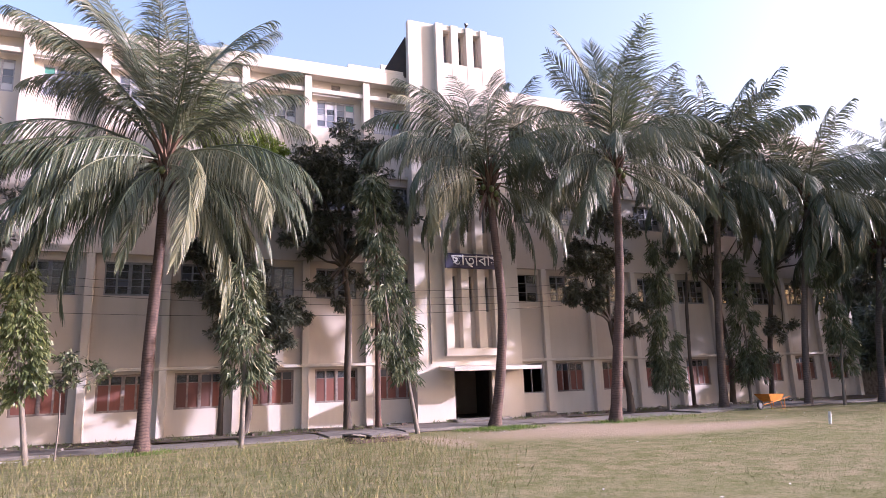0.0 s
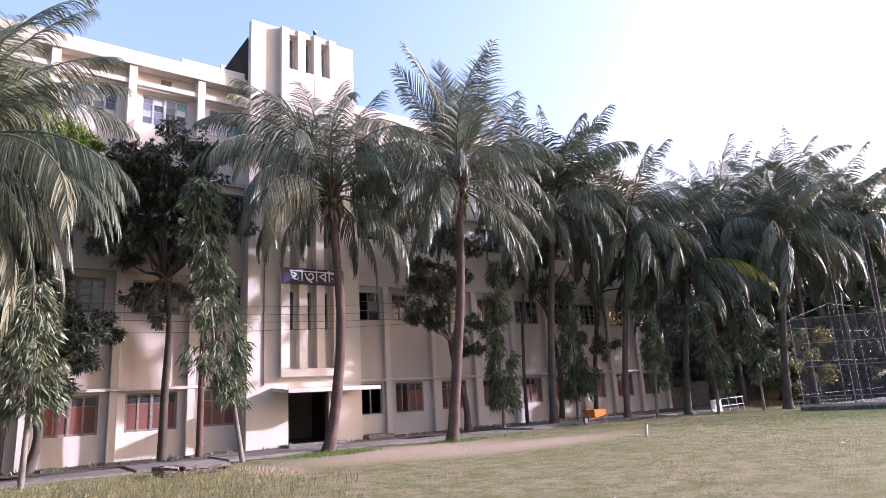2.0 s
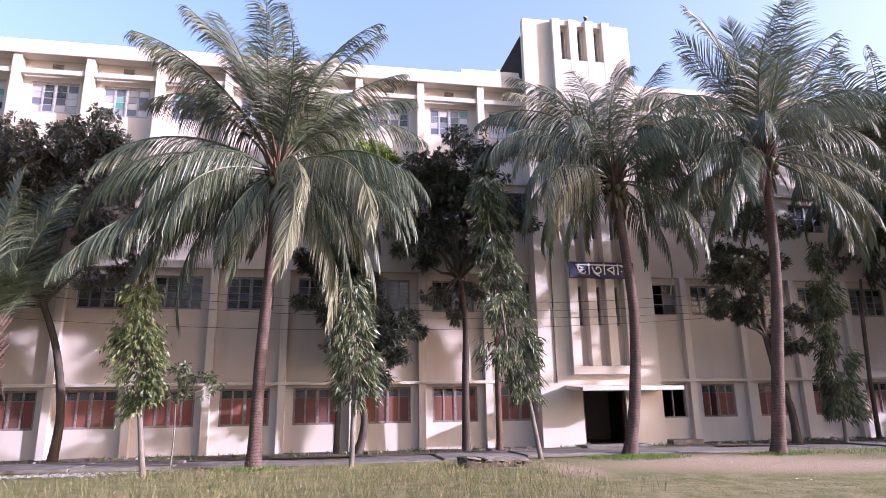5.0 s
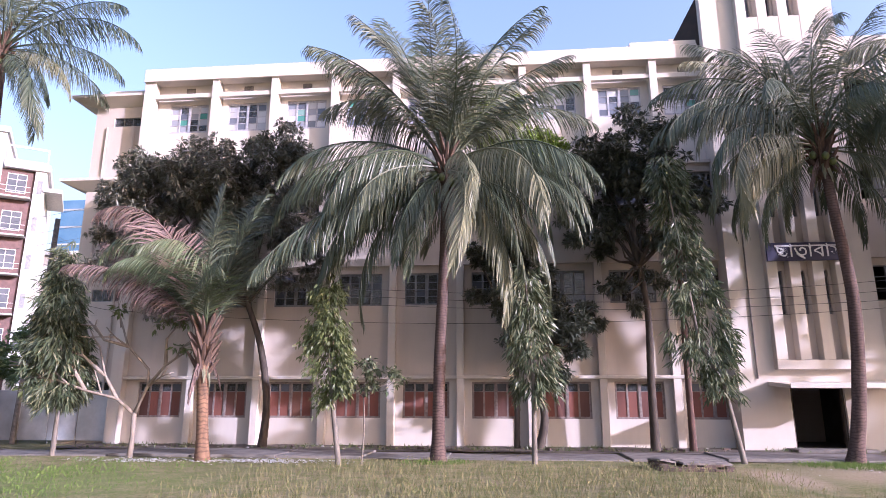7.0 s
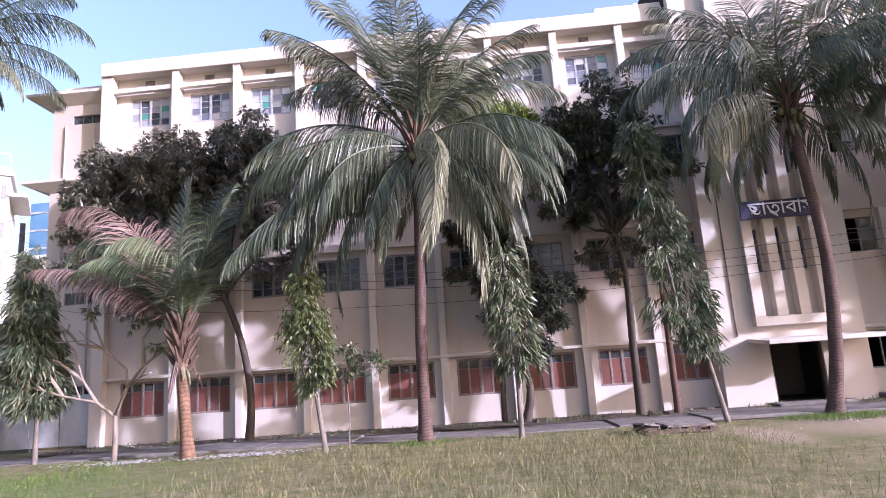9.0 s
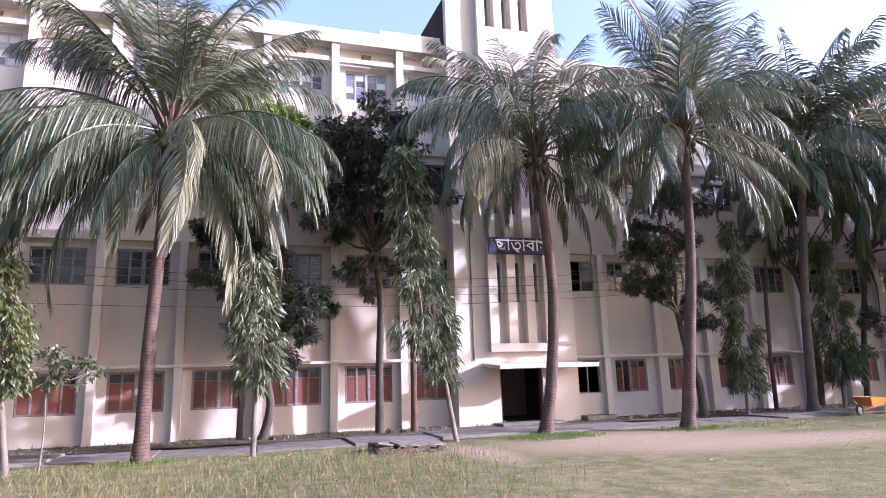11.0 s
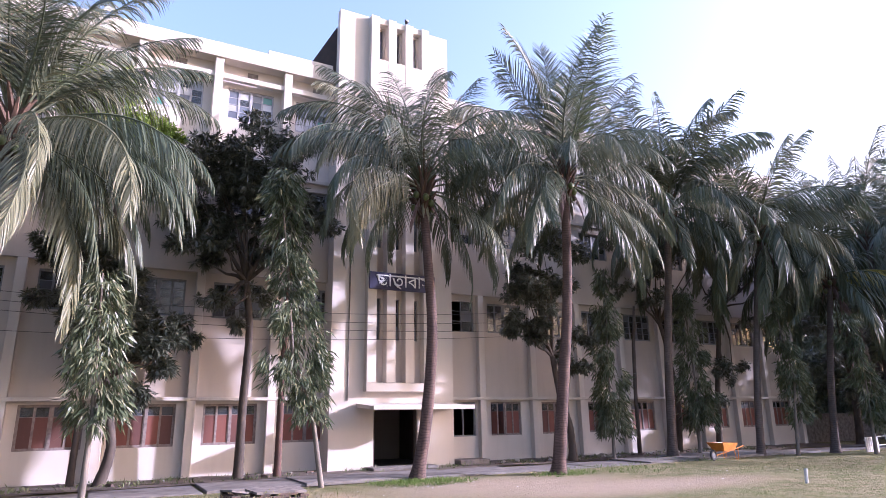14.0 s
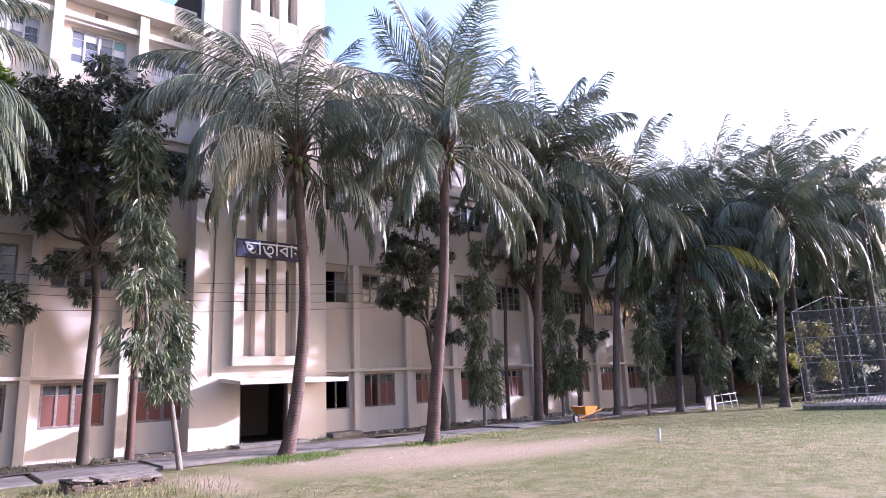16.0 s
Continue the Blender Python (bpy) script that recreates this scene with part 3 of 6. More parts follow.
for x in RIBS[:3]:
    s0, s1 = x + RIB_W, x + 0.775
    z = 3.02
    for a, b in slit_rows + ((TOP - 0.05, TOP - 0.05),):
        part("slot_wall", Mesh().box(s0, s1, TOWER_Y + 0.10, TOWER_Y + 0.3, z, a), M_WALL, building)
        if b > a:
            part("slot_wall", Mesh().box(s1 - 0.10, s1, TOWER_Y + 0.10, TOWER_Y + 0.3, a, b), M_WALL, building)
        z = b
    for a, b in slit_rows:
        sm = Mesh().box(s0, s0 + 0.03, TOWER_Y + 0.2, TOWER_Y + 0.24, a, b).box(s1 - 0.13, s1 - 0.10, TOWER_Y + 0.2, TOWER_Y + 0.24, a, b)
        for r in range(4):
            zz = a + (b - a - 0.03) * r / 3
            sm.box(s0 + 0.03, s1 - 0.13, TOWER_Y + 0.2, TOWER_Y + 0.24, zz, zz + 0.03)
        sw = part("slit_window", sm, M_STEEL, building, "narrow slit window between the ribs")
        for r in range(3):
            zz = a + (b - a - 0.03) * r / 3
            part("pane", Mesh().box(s0 + 0.03, s1 - 0.13, TOWER_Y + 0.215, TOWER_Y + 0.221, zz + 0.03, zz + (b - a - 0.03) / 3), M_DIMPANE if rng.random() < 0.5 else M_GLASS, sw)
# drain pipe groove beside the ribs, door surround, step, canopy
part("drain_pipe", Mesh().tube([(8.72, TOWER_Y - 0.03, 2.4), (8.72, TOWER_Y - 0.03, 15.0)], [0.025, 0.025], 6), M_OLDCONC, building)
can = Mesh()
can.v += [(9.05, TOWER_Y, 2.16), (9.05, TOWER_Y, 2.30), (9.05, 20.4, 2.06), (9.05, 20.4, 2.17), (12.95, TOWER_Y, 2.16), (12.95, TOWER_Y, 2.30), (12.95, 20.4, 2.06), (12.95, 20.4, 2.17)]
can.f += [(0, 2, 3, 1), (4, 5, 7, 6), (2, 6, 7, 3), (0, 4, 6, 2), (1, 3, 7, 5), (0, 1, 5, 4)]
part("canopy", can, M_TRIM, building, "flat concrete canopy over the entrance")
part("canopy_lip", Mesh().box(9.03, 12.97, 20.34, 20.398, 2.05, 2.20, 0.01), M_TRIM, building)
df = Mesh().box(DOOR0, DOOR0 + 0.07, 22.2, 22.36, 0.05, DOOR_H).box(DOOR1 - 0.07, DOOR1, 22.2, 22.36, 0.05, DOOR_H).box(DOOR0 + 0.07, DOOR1 - 0.07, 22.2, 22.36, DOOR_H - 0.07, DOOR_H)
door_frame = part("door_frame", df, M_BARK, building, "dark wooden frame of the open entrance")
leaf = Mesh().box(0, 0.8, -0.02, 0.02, 0, 2.0, 0.008)
for z in (0.15, 1.1):
    leaf.box(0.12, 0.68, -0.03, -0.0205, z, z + 0.75, 0.006)
shared("door_leaf", leaf.data("door_leaf", M_REDBARK), door_frame, pose(DOOR0 + 0.1, 22.38, 0.06, 0, 0, 82), "brown panelled door leaf standing open")
# box behind the entrance, indoor shade given by its dark colour
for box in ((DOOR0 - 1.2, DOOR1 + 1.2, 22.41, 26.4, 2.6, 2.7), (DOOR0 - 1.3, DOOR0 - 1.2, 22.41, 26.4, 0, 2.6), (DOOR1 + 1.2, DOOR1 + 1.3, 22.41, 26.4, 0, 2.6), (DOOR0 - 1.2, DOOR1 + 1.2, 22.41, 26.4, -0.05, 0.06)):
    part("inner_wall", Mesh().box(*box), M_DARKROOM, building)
part("step", Mesh().box(9.4, 11.9, 21.2, 22.09, -0.05, 0.12, 0.015), M_CONCRETE, building, "worn concrete door step")
part("step", Mesh().box(13.1, 14.4, 21.7, 22.6, -0.05, 0.2, 0.02), M_OLDCONC, building, "low dark concrete block by the wall")

# lean-to stair roof behind the parapet by the tower, coloured dark for shadow
lean = Mesh()
lean.v += [(6.95, 23.32, 15.6), (8.05, 22.45, 17.6), (6.95, 28.0, 15.6), (8.05, 28.0, 17.6), (6.95, 23.32, 15.5), (8.05, 22.45, 15.5), (6.95, 28, 15.5), (8.05, 28, 15.5)]
lean.f += [(0, 1, 3, 2), (4, 5, 1, 0), (6, 2, 3, 7), (4, 6, 7, 5), (0, 2, 6, 4), (1, 5, 7, 3)]
part("stair_roof", lean, M_TIN, building, "lean-to tin roof beside the tower, coloured dark as in shadow")

# west end block with two projecting slabs
eb = Mesh()
ehole = [(-16.75, -15.5)]
E_Y = 23.12
for z0, z1, a, b in ((-0.1, 4.2, 1.9, 2.35), (4.2, 7.6, 5.55, 6.05), (7.6, 10.55, 9.55, 10.0), (10.55, 14.3, 13.25, 13.65)):
    wall_with_holes(eb, -17.6, WEST0, z0, z1, E_Y, E_Y + 0.25, ehole, a, b)
eb.box(-17.6, -17.35, E_Y + 0.25, 30.0, -0.1, 14.3)
eb.box(-17.35, WEST0, 29.8, 30.0, -0.1, 14.3)
part("wall", eb, M_WALL, building)
# dark sheet that stands for the unlit rooms behind the strip windows
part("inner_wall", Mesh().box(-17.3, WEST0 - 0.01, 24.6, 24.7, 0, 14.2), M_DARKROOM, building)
for a, b in ((1.9, 2.35), (5.55, 6.05), (9.55, 10.0), (13.25, 13.65)):
    lm = Mesh().box(-16.75, -15.5, E_Y + 0.06, E_Y + 0.1, a, a + 0.035).box(-16.75, -15.5, E_Y + 0.06, E_Y + 0.1, b - 0.035, b)
    for i in range(4):
        xx = -16.75 + (1.25 - 0.04) * i / 3
        lm.box(xx, xx + 0.04, E_Y + 0.06, E_Y + 0.1, a + 0.035, b - 0.035)
    lw = part("window", lm, M_STEEL, building, "low strip window of the end block")
    for i in range(3):
        xx = -16.75 + (1.25 - 0.04) * i / 3
        part("pane", Mesh().box(xx + 0.04, xx + 0.4, E_Y + 0.075, E_Y + 0.081, a + 0.035, b - 0.035), M_GLASS, lw)
for zt in (14.62, 10.78):
    sl = Mesh()
    sl.v += [(-18.6, 22.7, zt - 0.12), (WEST0 - 0.01, 22.7, zt - 0.12), (-18.6, 30.3, zt - 0.12), (WEST0 - 0.01, 30.3, zt - 0.12), (-18.6, 22.7, zt), (WEST0 - 0.01, 22.7, zt), (-18.6, 30.3, zt), (WEST0 - 0.01, 30.3, zt), (-17.6, 23.1, zt - 0.48), (WEST0 - 0.01, 23.1, zt - 0.48), (-17.6, 30.1, zt - 0.48), (WEST0 - 0.01, 30.1, zt - 0.48)]
    sl.f += [(4, 5, 7, 6), (0, 4, 6, 2), (0, 1, 5, 4), (2, 6, 7, 3), (1, 3, 7, 5), (0, 8, 9, 1), (0, 2, 10, 8), (8, 10, 11, 9), (2, 3, 11, 10)]
    part("eaves_slab", sl, M_TRIM, building, "projecting slab with a sloping underside")
part("roof_beam", Mesh().box(-17.3, WEST0 - 0.01, 23.3, 23.6, 14.63, 15.05, 0.02), M_WHITE, building)
for x in (-17.0, -15.75):
    part("drain_pipe", Mesh().tube([(x, E_Y - 0.05, 0.3), (x, E_Y - 0.05, 10.2)], [0.04, 0.04], 8), M_WALL, building)
    part("drain_pipe", Mesh().tube([(x, E_Y - 0.05, 10.85), (x, E_Y - 0.05, 13.2)], [0.035, 0.035], 8), M_WALL, building)

# the name board
sign = thing("signboard", "dark navy board with white painted Bengali letters on the tower", "sign", (9.36, TOWER_Y - 0.34, 6.46))
part("board", Mesh().box(0, 2.75, -0.03, 0.03, 0, 0.66, 0.01), M_NAVY, sign)
cursor = 0.28
for word in ("\u099b", "\u09be", "\u09a4", "\u09be", "\u09ac", "\u09be", "\u09b8"):
    cu = bpy.data.curves.new("letter", "FONT")
    cu.body, cu.size, cu.extrude = word, 0.68, 0.008
    tmp = new("letter", cu)
    bpy.context.view_layer.update()
    me = bpy.data.meshes.new_from_object(tmp.evaluated_get(bpy.context.evaluated_depsgraph_get()))
    bpy.data.objects.remove(tmp)
    me.materials.append(M_LETTER)
    xs = [v.co.x for v in me.vertices]
    shared("letter", me, sign, pose(cursor, -0.042, 0.14, 90, 0, 0))
    if word == "\u099b":  # the bowl and the tail of the first letter
        bowl = [(0.10, 0.46), (0.09, 0.36), (0.15, 0.28), (0.25, 0.27), (0.31, 0.34), (0.27, 0.41), (0.19, 0.40)]
        tail = [(0.17, 0.28), (0.20, 0.20), (0.29, 0.17), (0.37, 0.20), (0.40, 0.27)]
        for stroke in (bowl, tail):
            part("letter", Mesh().tube([(cursor + u, -0.036, w) for u, w in stroke], [0.026] * len(stroke), 6), M_LETTER, sign)
    if word == "\u09a4":  # the tail of the joined letter
        part("letter", Mesh().tube([(cursor + 0.10, -0.042, 0.27), (cursor + 0.22, -0.042, 0.16), (cursor + 0.36, -0.042, 0.07)], [0.042, 0.042, 0.026], 6), M_LETTER, sign)
    cursor += max(xs) - 0.012

def floodlight(x, y, z, turn):
    """A small lamp on a bent bracket at the roof's edge."""
    f = thing("floodlight", "small dark floodlight on a bracket at the roof edge", "lamp", (x, y, z))
    f.rotation_euler = (0, 0, radians(turn))
    part("bracket", Mesh().tube([(0, 0, -0.02), (0, 0, 0.16), (0.03, -0.02, 0.26)], [0.02, 0.02, 0.018], 6), M_GALV, f)
    part("housing", Mesh().tube([(0.0, 0.04, 0.22), (0.02, 0.0, 0.27), (0.05, -0.06, 0.36), (0.06, -0.07, 0.37)], [0.03, 0.06, 0.11, 0.10], 10), M_CABLE, f, smooth=True)
    part("lens", Mesh().tube([(0.06, -0.072, 0.371), (0.063, -0.078, 0.375)], [0.09, 0.09], 10), M_PAPER, f)


floodlight(11.05, TOWER_Y + 0.05, TOP - 0.04, -30)

# ---------- boundary at the west end ----------
fence = thing("sheet_fence", "plain grey metal sheet fence joining the building", "fence")
sheet = Mesh().box(0.01, 1.19, -0.02, 0.02, 0.12, 2.02, 0.008).data("sheet", M_METALSHEET)
for i in range(4):
    shared("sheet", sheet, fence, pose(-20.2 + 1.21 * i, 22.98, 0, 0.4 * math.sin(i), 0, 0.5 * math.sin(2 * i)))
for i in range(5):
    part("post", Mesh().tube([(-20.2 + 1.21 * i, 23.05, 0), (-20.2 + 1.21 * i, 23.05, 2.1)], [0.03, 0.03], 6), M_GALV, fence)
part("post", Mesh().tube([(-18.95, 22.7, -0.05), (-18.9, 22.7, 2.45)], [0.10, 0.09], 10), M_OLDCONC, fence, "thick grey concrete post")
bwall = thing("wall_boundary", "weathered pink plastered boundary wall", "wall", kind="structure")
part("wall_body", Mesh().box(-45, -19.9, 21.6, 21.85, -0.1, 2.55, 0.02), M_PINKWALL, bwall)
part("coping", Mesh().box(-45, -19.86, 21.55, 21.9, 2.55, 2.64, 0.02), M_OLDCONC, bwall)
part("gate_pier", Mesh().box(-20.0, -19.55, 21.5, 21.95, -0.1, 2.7, 0.03), M_OLDCONC, bwall)

# ---------- far buildings ----------
M_FARPANE = simple("dark_far_glass", (0.06, 0.07, 0.085), (0.11, 0.12, 0.135), 0.6, 0.45, spec=0.25)


def flats():
    b = thing("apartment_building", "white and brick-red block of flats with balconies", "building", (-38.2, 45, 0))
    part("wall", Mesh().box(-16, -2.9, 0, 12, 0, 22.9, 0.03), M_PALEPAINT, b)
    part("wall", Mesh().box(-2.898, 0.0, 0.3, 12, 0, 20.0, 0.03), M_BRICKRED, b)
    part("wall", Mesh().box(0.002, 1.0, 0.0, 12, 0, 20.0, 0.03), M_PALEPAINT, b)
    part("roof", Mesh().box(-16.2, -2.7, -0.2, 12, 22.91, 23.4, 0.03).box(-2.69, 1.3, -0.2, 12, 20.01, 20.6, 0.03), M_PALEPAINT, b)
    part("parapet", Mesh().box(-2.6, 1.0, -0.1, 0.0, 20.61, 20.75).box(-2.6, -2.5, -0.1, 0.0, 20.75, 21.8).box(0.9, 1.0, -0.1, 0, 20.75, 21.8).box(-2.6, 1.0, -0.1, 0, 21.8, 21.95), M_PALEPAINT, b)
    part("eave", Mesh().box(0.9, 2.6, -0.2, 6, 18.3, 18.6), M_PALEPAINT, b)
    fr = Mesh().box(-0.85, 0.85, -0.04, 0.06, -0.06, 0.0).box(-0.85, 0.85, -0.04, 0.06, 1.5, 1.56).box(-0.85, -0.79, -0.04, 0.06, 0, 1.5).box(0.79, 0.85, -0.04, 0.06, 0, 1.5).box(-0.03, 0.03, -0.03, 0.05, 0, 1.5).box(-0.79, 0.79, -0.03, 0.05, 1.05, 1.1)
    fr_d = fr.data("window", M_PALEPAINT)
    gl_d = Mesh().box(-0.79, 0.79, 0.03, 0.045, 0, 1.5).data("pane", M_FARPANE)
    bal = Mesh().box(-1.35, 1.35, -0.9, 0.0, -0.12, 0.0, 0.02)
    bal_d = bal.data("balcony", M_PALEPAINT)
    for f in range(6):
        z = 2.3 + 3.15 * f
        spots = [(-1.5, 0.26), (-5.0, -0.04), (-7.6, -0.04), (-10.5, -0.04), (-14.0, -0.04)]
        for x, y in spots:
            w = shared("window", fr_d, b, pose(x, y, z))
            shared("pane", gl_d, w, pose(0, 0, 0))
        part("window", Mesh().box(0.3, 0.75, -0.03, 0.02, z, z + 1.2), M_STEEL, b)
        shared("balcony", bal_d, b, pose(-1.45, 0.29, z - 0.5))
        for k in range(2):
            part("rail", Mesh().tube([(-2.75, -0.55, z - 0.1 + 0.4 * k), (-0.15, -0.55, z - 0.1 + 0.4 * k)], [0.025, 0.025], 5), M_PALEPAINT, b)
    ac = Mesh().box(-3.8, -3.05, -0.45, -0.01, 11.0, 11.55, 0.03)
    part("air_conditioner", ac, M_PALEPAINT, b, "white outdoor air-conditioner box")
    return b


M_BRICKRED = simple("red_brick_facing", (0.15, 0.092, 0.085), (0.105, 0.066, 0.062), 3, 0.9, bump=0.3)
block = flats()
block.rotation_euler = (0, 0, radians(35))
block.scale = (0.8, 1, 1)
glass_tower = thing("office_tower", "slim blue-glazed office tower far away", "building", (-75, 98, 0))
M_BLUEGLASS = simple("blue_facade_glass", (0.10, 0.22, 0.36), (0.16, 0.30, 0.46), 0.3, 0.15, 0.3)
part("core", Mesh().box(-1.2, 3.2, 0, 8, 0, 35.4, 0.05), M_BLUEGLASS, glass_tower)
for f in range(11):
    part("floor_band", Mesh().box(-1.26, 3.26, -0.06, 8, 2.5 + 3.1 * f, 2.8 + 3.1 * f), M_METALSHEET, glass_tower)
lowb = thing("low_house", "small pale house with a railed roof far away", "building", (-46, 60, 0))
part("wall", Mesh().box(-3.5, 3.5, 0, 8, 0, 16.4, 0.03), M_WALL, lowb)
part("roof", Mesh().box(-3.8, 3.8, -0.3, 8.2, 16.41, 16.8, 0.03), M_PALEPAINT, lowb)
for f in range(5):
    for x in (-2.2, 0.0, 2.2):
        w = part("window", Mesh().box(x - 0.6, x + 0.6, -0.05, 0.02, 1.5 + 3.1 * f, 2.9 + 3.1 * f), M_PALEPAINT, lowb)
        part("pane", Mesh().box(x - 0.5, x + 0.5, -0.07, -0.051, 1.6 + 3.1 * f, 2.8 + 3.1 * f), M_PAPER, w)

# ---------- poles and cables ----------
upole = thing("utility_pole", "weathered grey concrete utility pole with cables", "pole", (-21.0, 26.0, 0))
part("shaft", Mesh().tube([(0, 0, 0), (0, 0, 5), (0.05, 0, 10.0)], [0.16, 0.14, 0.11], 10), M_OLDCONC, upole, smooth=True)


def cable(a, b, sag, r=0.008):
    pts = []
    for i in range(25):
        s = i / 24
        p = Vector(a).lerp(Vector(b), s)
        p.z -= sag * 4 * s * (1 - s)
        pts.append(p)
    ob = part("cable", Mesh().tube(pts, [r] * 25, 4), M_CABLE)
    return tagged(ob, "thin black service cable strung along the facade", "cable", "overhead cables")


for i, (za, zb) in enumerate(((9.25, 5.75), (8.6, 5.35), (7.9, 5.0), (6.6, 4.75))):
    cable((-21.0, 25.9, za), (-15.3, 22.4 - 0.15 * i, za - 2.3 + 0.25 * i), 0.1)
    cable((-15.3, 22.4 - 0.15 * i, za - 2.3 + 0.25 * i), (14.4, 21.3 - 0.2 * i, zb), 0.9 - 0.1 * i)
for i, (za, zb) in enumerate(((11.5, 10.2), (10.6, 9.4), (9.9, 8.8))):
    cable((-60, 42, za + 2), (-17.5, 24.5, zb), 0.8)

# ---------- coconut palms ----------
def frond_data(name, mat, rise_deg, bend, length, seed, leaf=1.3, pairs=92, twist=0.0, ragged=0.08, power=1.15, wide=0.015, hang=1.0, roll=0.0):
    """A feather frond that leaves the crown along +x at rise_deg and bows down by bend degrees; its leaflets stand out
    stiffly where it is upright and hang like a curtain where it lies level."""
    r = random.Random(seed)
    m = Mesh()
    steps = 20
    pts, tang = [Vector((0.05, 0, 0))], []
    for i in range(steps):
        s = (i + 0.5) / steps
        a = radians(rise_deg - bend * s ** power)
        w = twist * s * s
        d = Vector((math.cos(a) * math.cos(w), math.cos(a) * math.sin(w), math.sin(a)))
        tang.append(d)
        pts.append(pts[-1] + d * length / steps)
    tang.append(tang[-1])
    m.tube(pts, [0.034 * (1 - i / steps) ** 0.8 + 0.005 for i in range(steps + 1)], 5)
    down = Vector((0, 0, -1))
    for sgn in (-1, 1):
        gap = 0.0
        for j in range(pairs):
            if gap > 0:
                gap -= 1
                continue
            if r.random() < ragged * 0.4:
                gap = r.randrange(1, 4)
            s = 0.15 + 0.85 * (j + r.random() * 0.7) / pairs
            f = min(s * steps, steps - 0.01)
            i = int(f)
            p = pts[i].lerp(pts[i + 1], f - i)
            t = tang[i]
            side = t.cross(Vector((0, 0, 1)))
            side = side.normalized() if side.length > 0.05 else Vector((0, 1, 0))
            side = (side * math.cos(roll) + side.cross(t) * math.sin(roll)) * sgn
            up = side.cross(t) * sgn
            if s < 0.28:
                prof = 0.55 + 0.45 * (s - 0.15) / 0.13
            else:
                prof = 1.0 - 0.72 * (max(0.0, s - 0.45) / 0.55) ** 1.4
            ln = leaf * prof * (0.85 + 0.28 * r.random())
            level = math.sqrt(max(0.0, 1 - t.z * t.z)) if t.z > 0 else 1.0
            h = min(1.0, hang * (0.05 + 0.95 * level * level) * (0.75 + 0.45 * r.random()))
            spread = t * (0.5 + 0.3 * (1 - h) + 1.3 * s * s) + side + up * 0.3 * (1 - h) + Vector((r.uniform(-1, 1), r.uniform(-1, 1), r.uniform(-1, 1))) * 0.10
            spread.normalize()
            fall = (down + side * 0.28 + t * (0.2 + 0.4 * s)).normalized()
            d1 = spread.lerp(fall, 0.72 * h).normalized()
            d2 = d1.lerp(fall, 0.02 + 0.83 * h).normalized()
            d3 = d2.lerp(down, 0.01 + 0.75 * h).normalized()
            wv = t - d1 * t.dot(d1)
            wv = wv.normalized() if wv.length > 0.1 else up.copy()
            turn = r.uniform(-0.7, 0.7)
            wv = (wv * math.cos(turn) + d1.cross(wv) * math.sin(turn)) * wide * (0.8 + 0.4 * r.random())
            q = p + d1 * ln * 0.34
            q2 = q + d2 * ln * 0.36
            k = len(m.v)
            m.v += [tuple(p - wv * 0.5), tuple(p + wv * 0.5), tuple(q + wv), tuple(q - wv), tuple(q2 + wv * 0.75), tuple(q2 - wv * 0.75), tuple(q2 + d3 * ln * 0.32)]
            m.f += [(k, k + 1, k + 2, k + 3), (k + 3, k + 2, k + 4, k + 5), (k + 5, k + 4, k + 6)]
    me = bpy.data.meshes.new(name)
    me.from_pydata(m.v, [], m.f)
    me.materials.append(mat)
    return me


def trunk_mesh(path, r0, r1, ring=0.085, flare=0.75, sides=12):
    """A ringed palm stem along a path of points."""
    m = Mesh()
    pts, rad = [], []
    path = [Vector(p) for p in path]
    total = sum((b - a).length for a, b in zip(path, path[1:]))
    cnt = int(total / ring)
    for i in range(2 * cnt + 1):
        s = i / (2 * cnt)
        f = s * (len(path) - 1)
        j = min(int(f), len(path) - 2)
        u = f - j
        p0, p1, p2, p3 = path[max(j - 1, 0)], path[j], path[j + 1], path[min(j + 2, len(path) - 1)]
        p = 0.5 * (2 * p1 + (p2 - p0) * u + (2 * p0 - 5 * p1 + 4 * p2 - p3) * u * u + (3 * p1 - p0 - 3 * p2 + p3) * u ** 3)
        pts.append(p)
        base = r0 + (r1 - r0) * s + flare * r0 * math.exp(-s * total / 0.35)
        rad.append(base * (1.0 + (0.035 if i % 2 else -0.03) + 0.05 * noise.noise(Vector((s * total * 1.3, path[0].x, path[0].y)))))
    return m.tube(pts, rad, sides)


# fronds of like rise, bend and colour share a mesh
GREEN, FRESH, DRY_LIT, WITHERED, YELLOWED = M_FROND, M_FRONDYOUNG, M_FRONDDRYLIT, M_FRONDRED, M_FRONDYEL
FROND_LABEL = {M_FRONDDRYLIT.name: "pale frond in a dry and sunlit tone", M_FRONDRED.name: "withered reddish frond", M_FRONDYEL.name: "yellowing frond", M_FRONDYOUNG.name: "fresh pale green frond"}
FROND_MESHES = {}


def frond_shape(up, bend, mat, k, far, power=1.15):
    key = (round(up / 8), round(bend / 12), mat.name, k, far, power)
    if key not in FROND_MESHES:
        FROND_MESHES[key] = frond_data("frond", mat, 8 * key[0], 12 * key[1], 5.0, 40 + len(FROND_MESHES), twist=(0.25, -0.25, 0.05)[k], power=power + 0.2 * k,
                                       pairs=66 if far else 92, wide=0.024 if far else 0.015, roll=(0.25, -0.3, 0.0)[k], ragged=0.15 if k == 2 else 0.07)
    return FROND_MESHES[key]


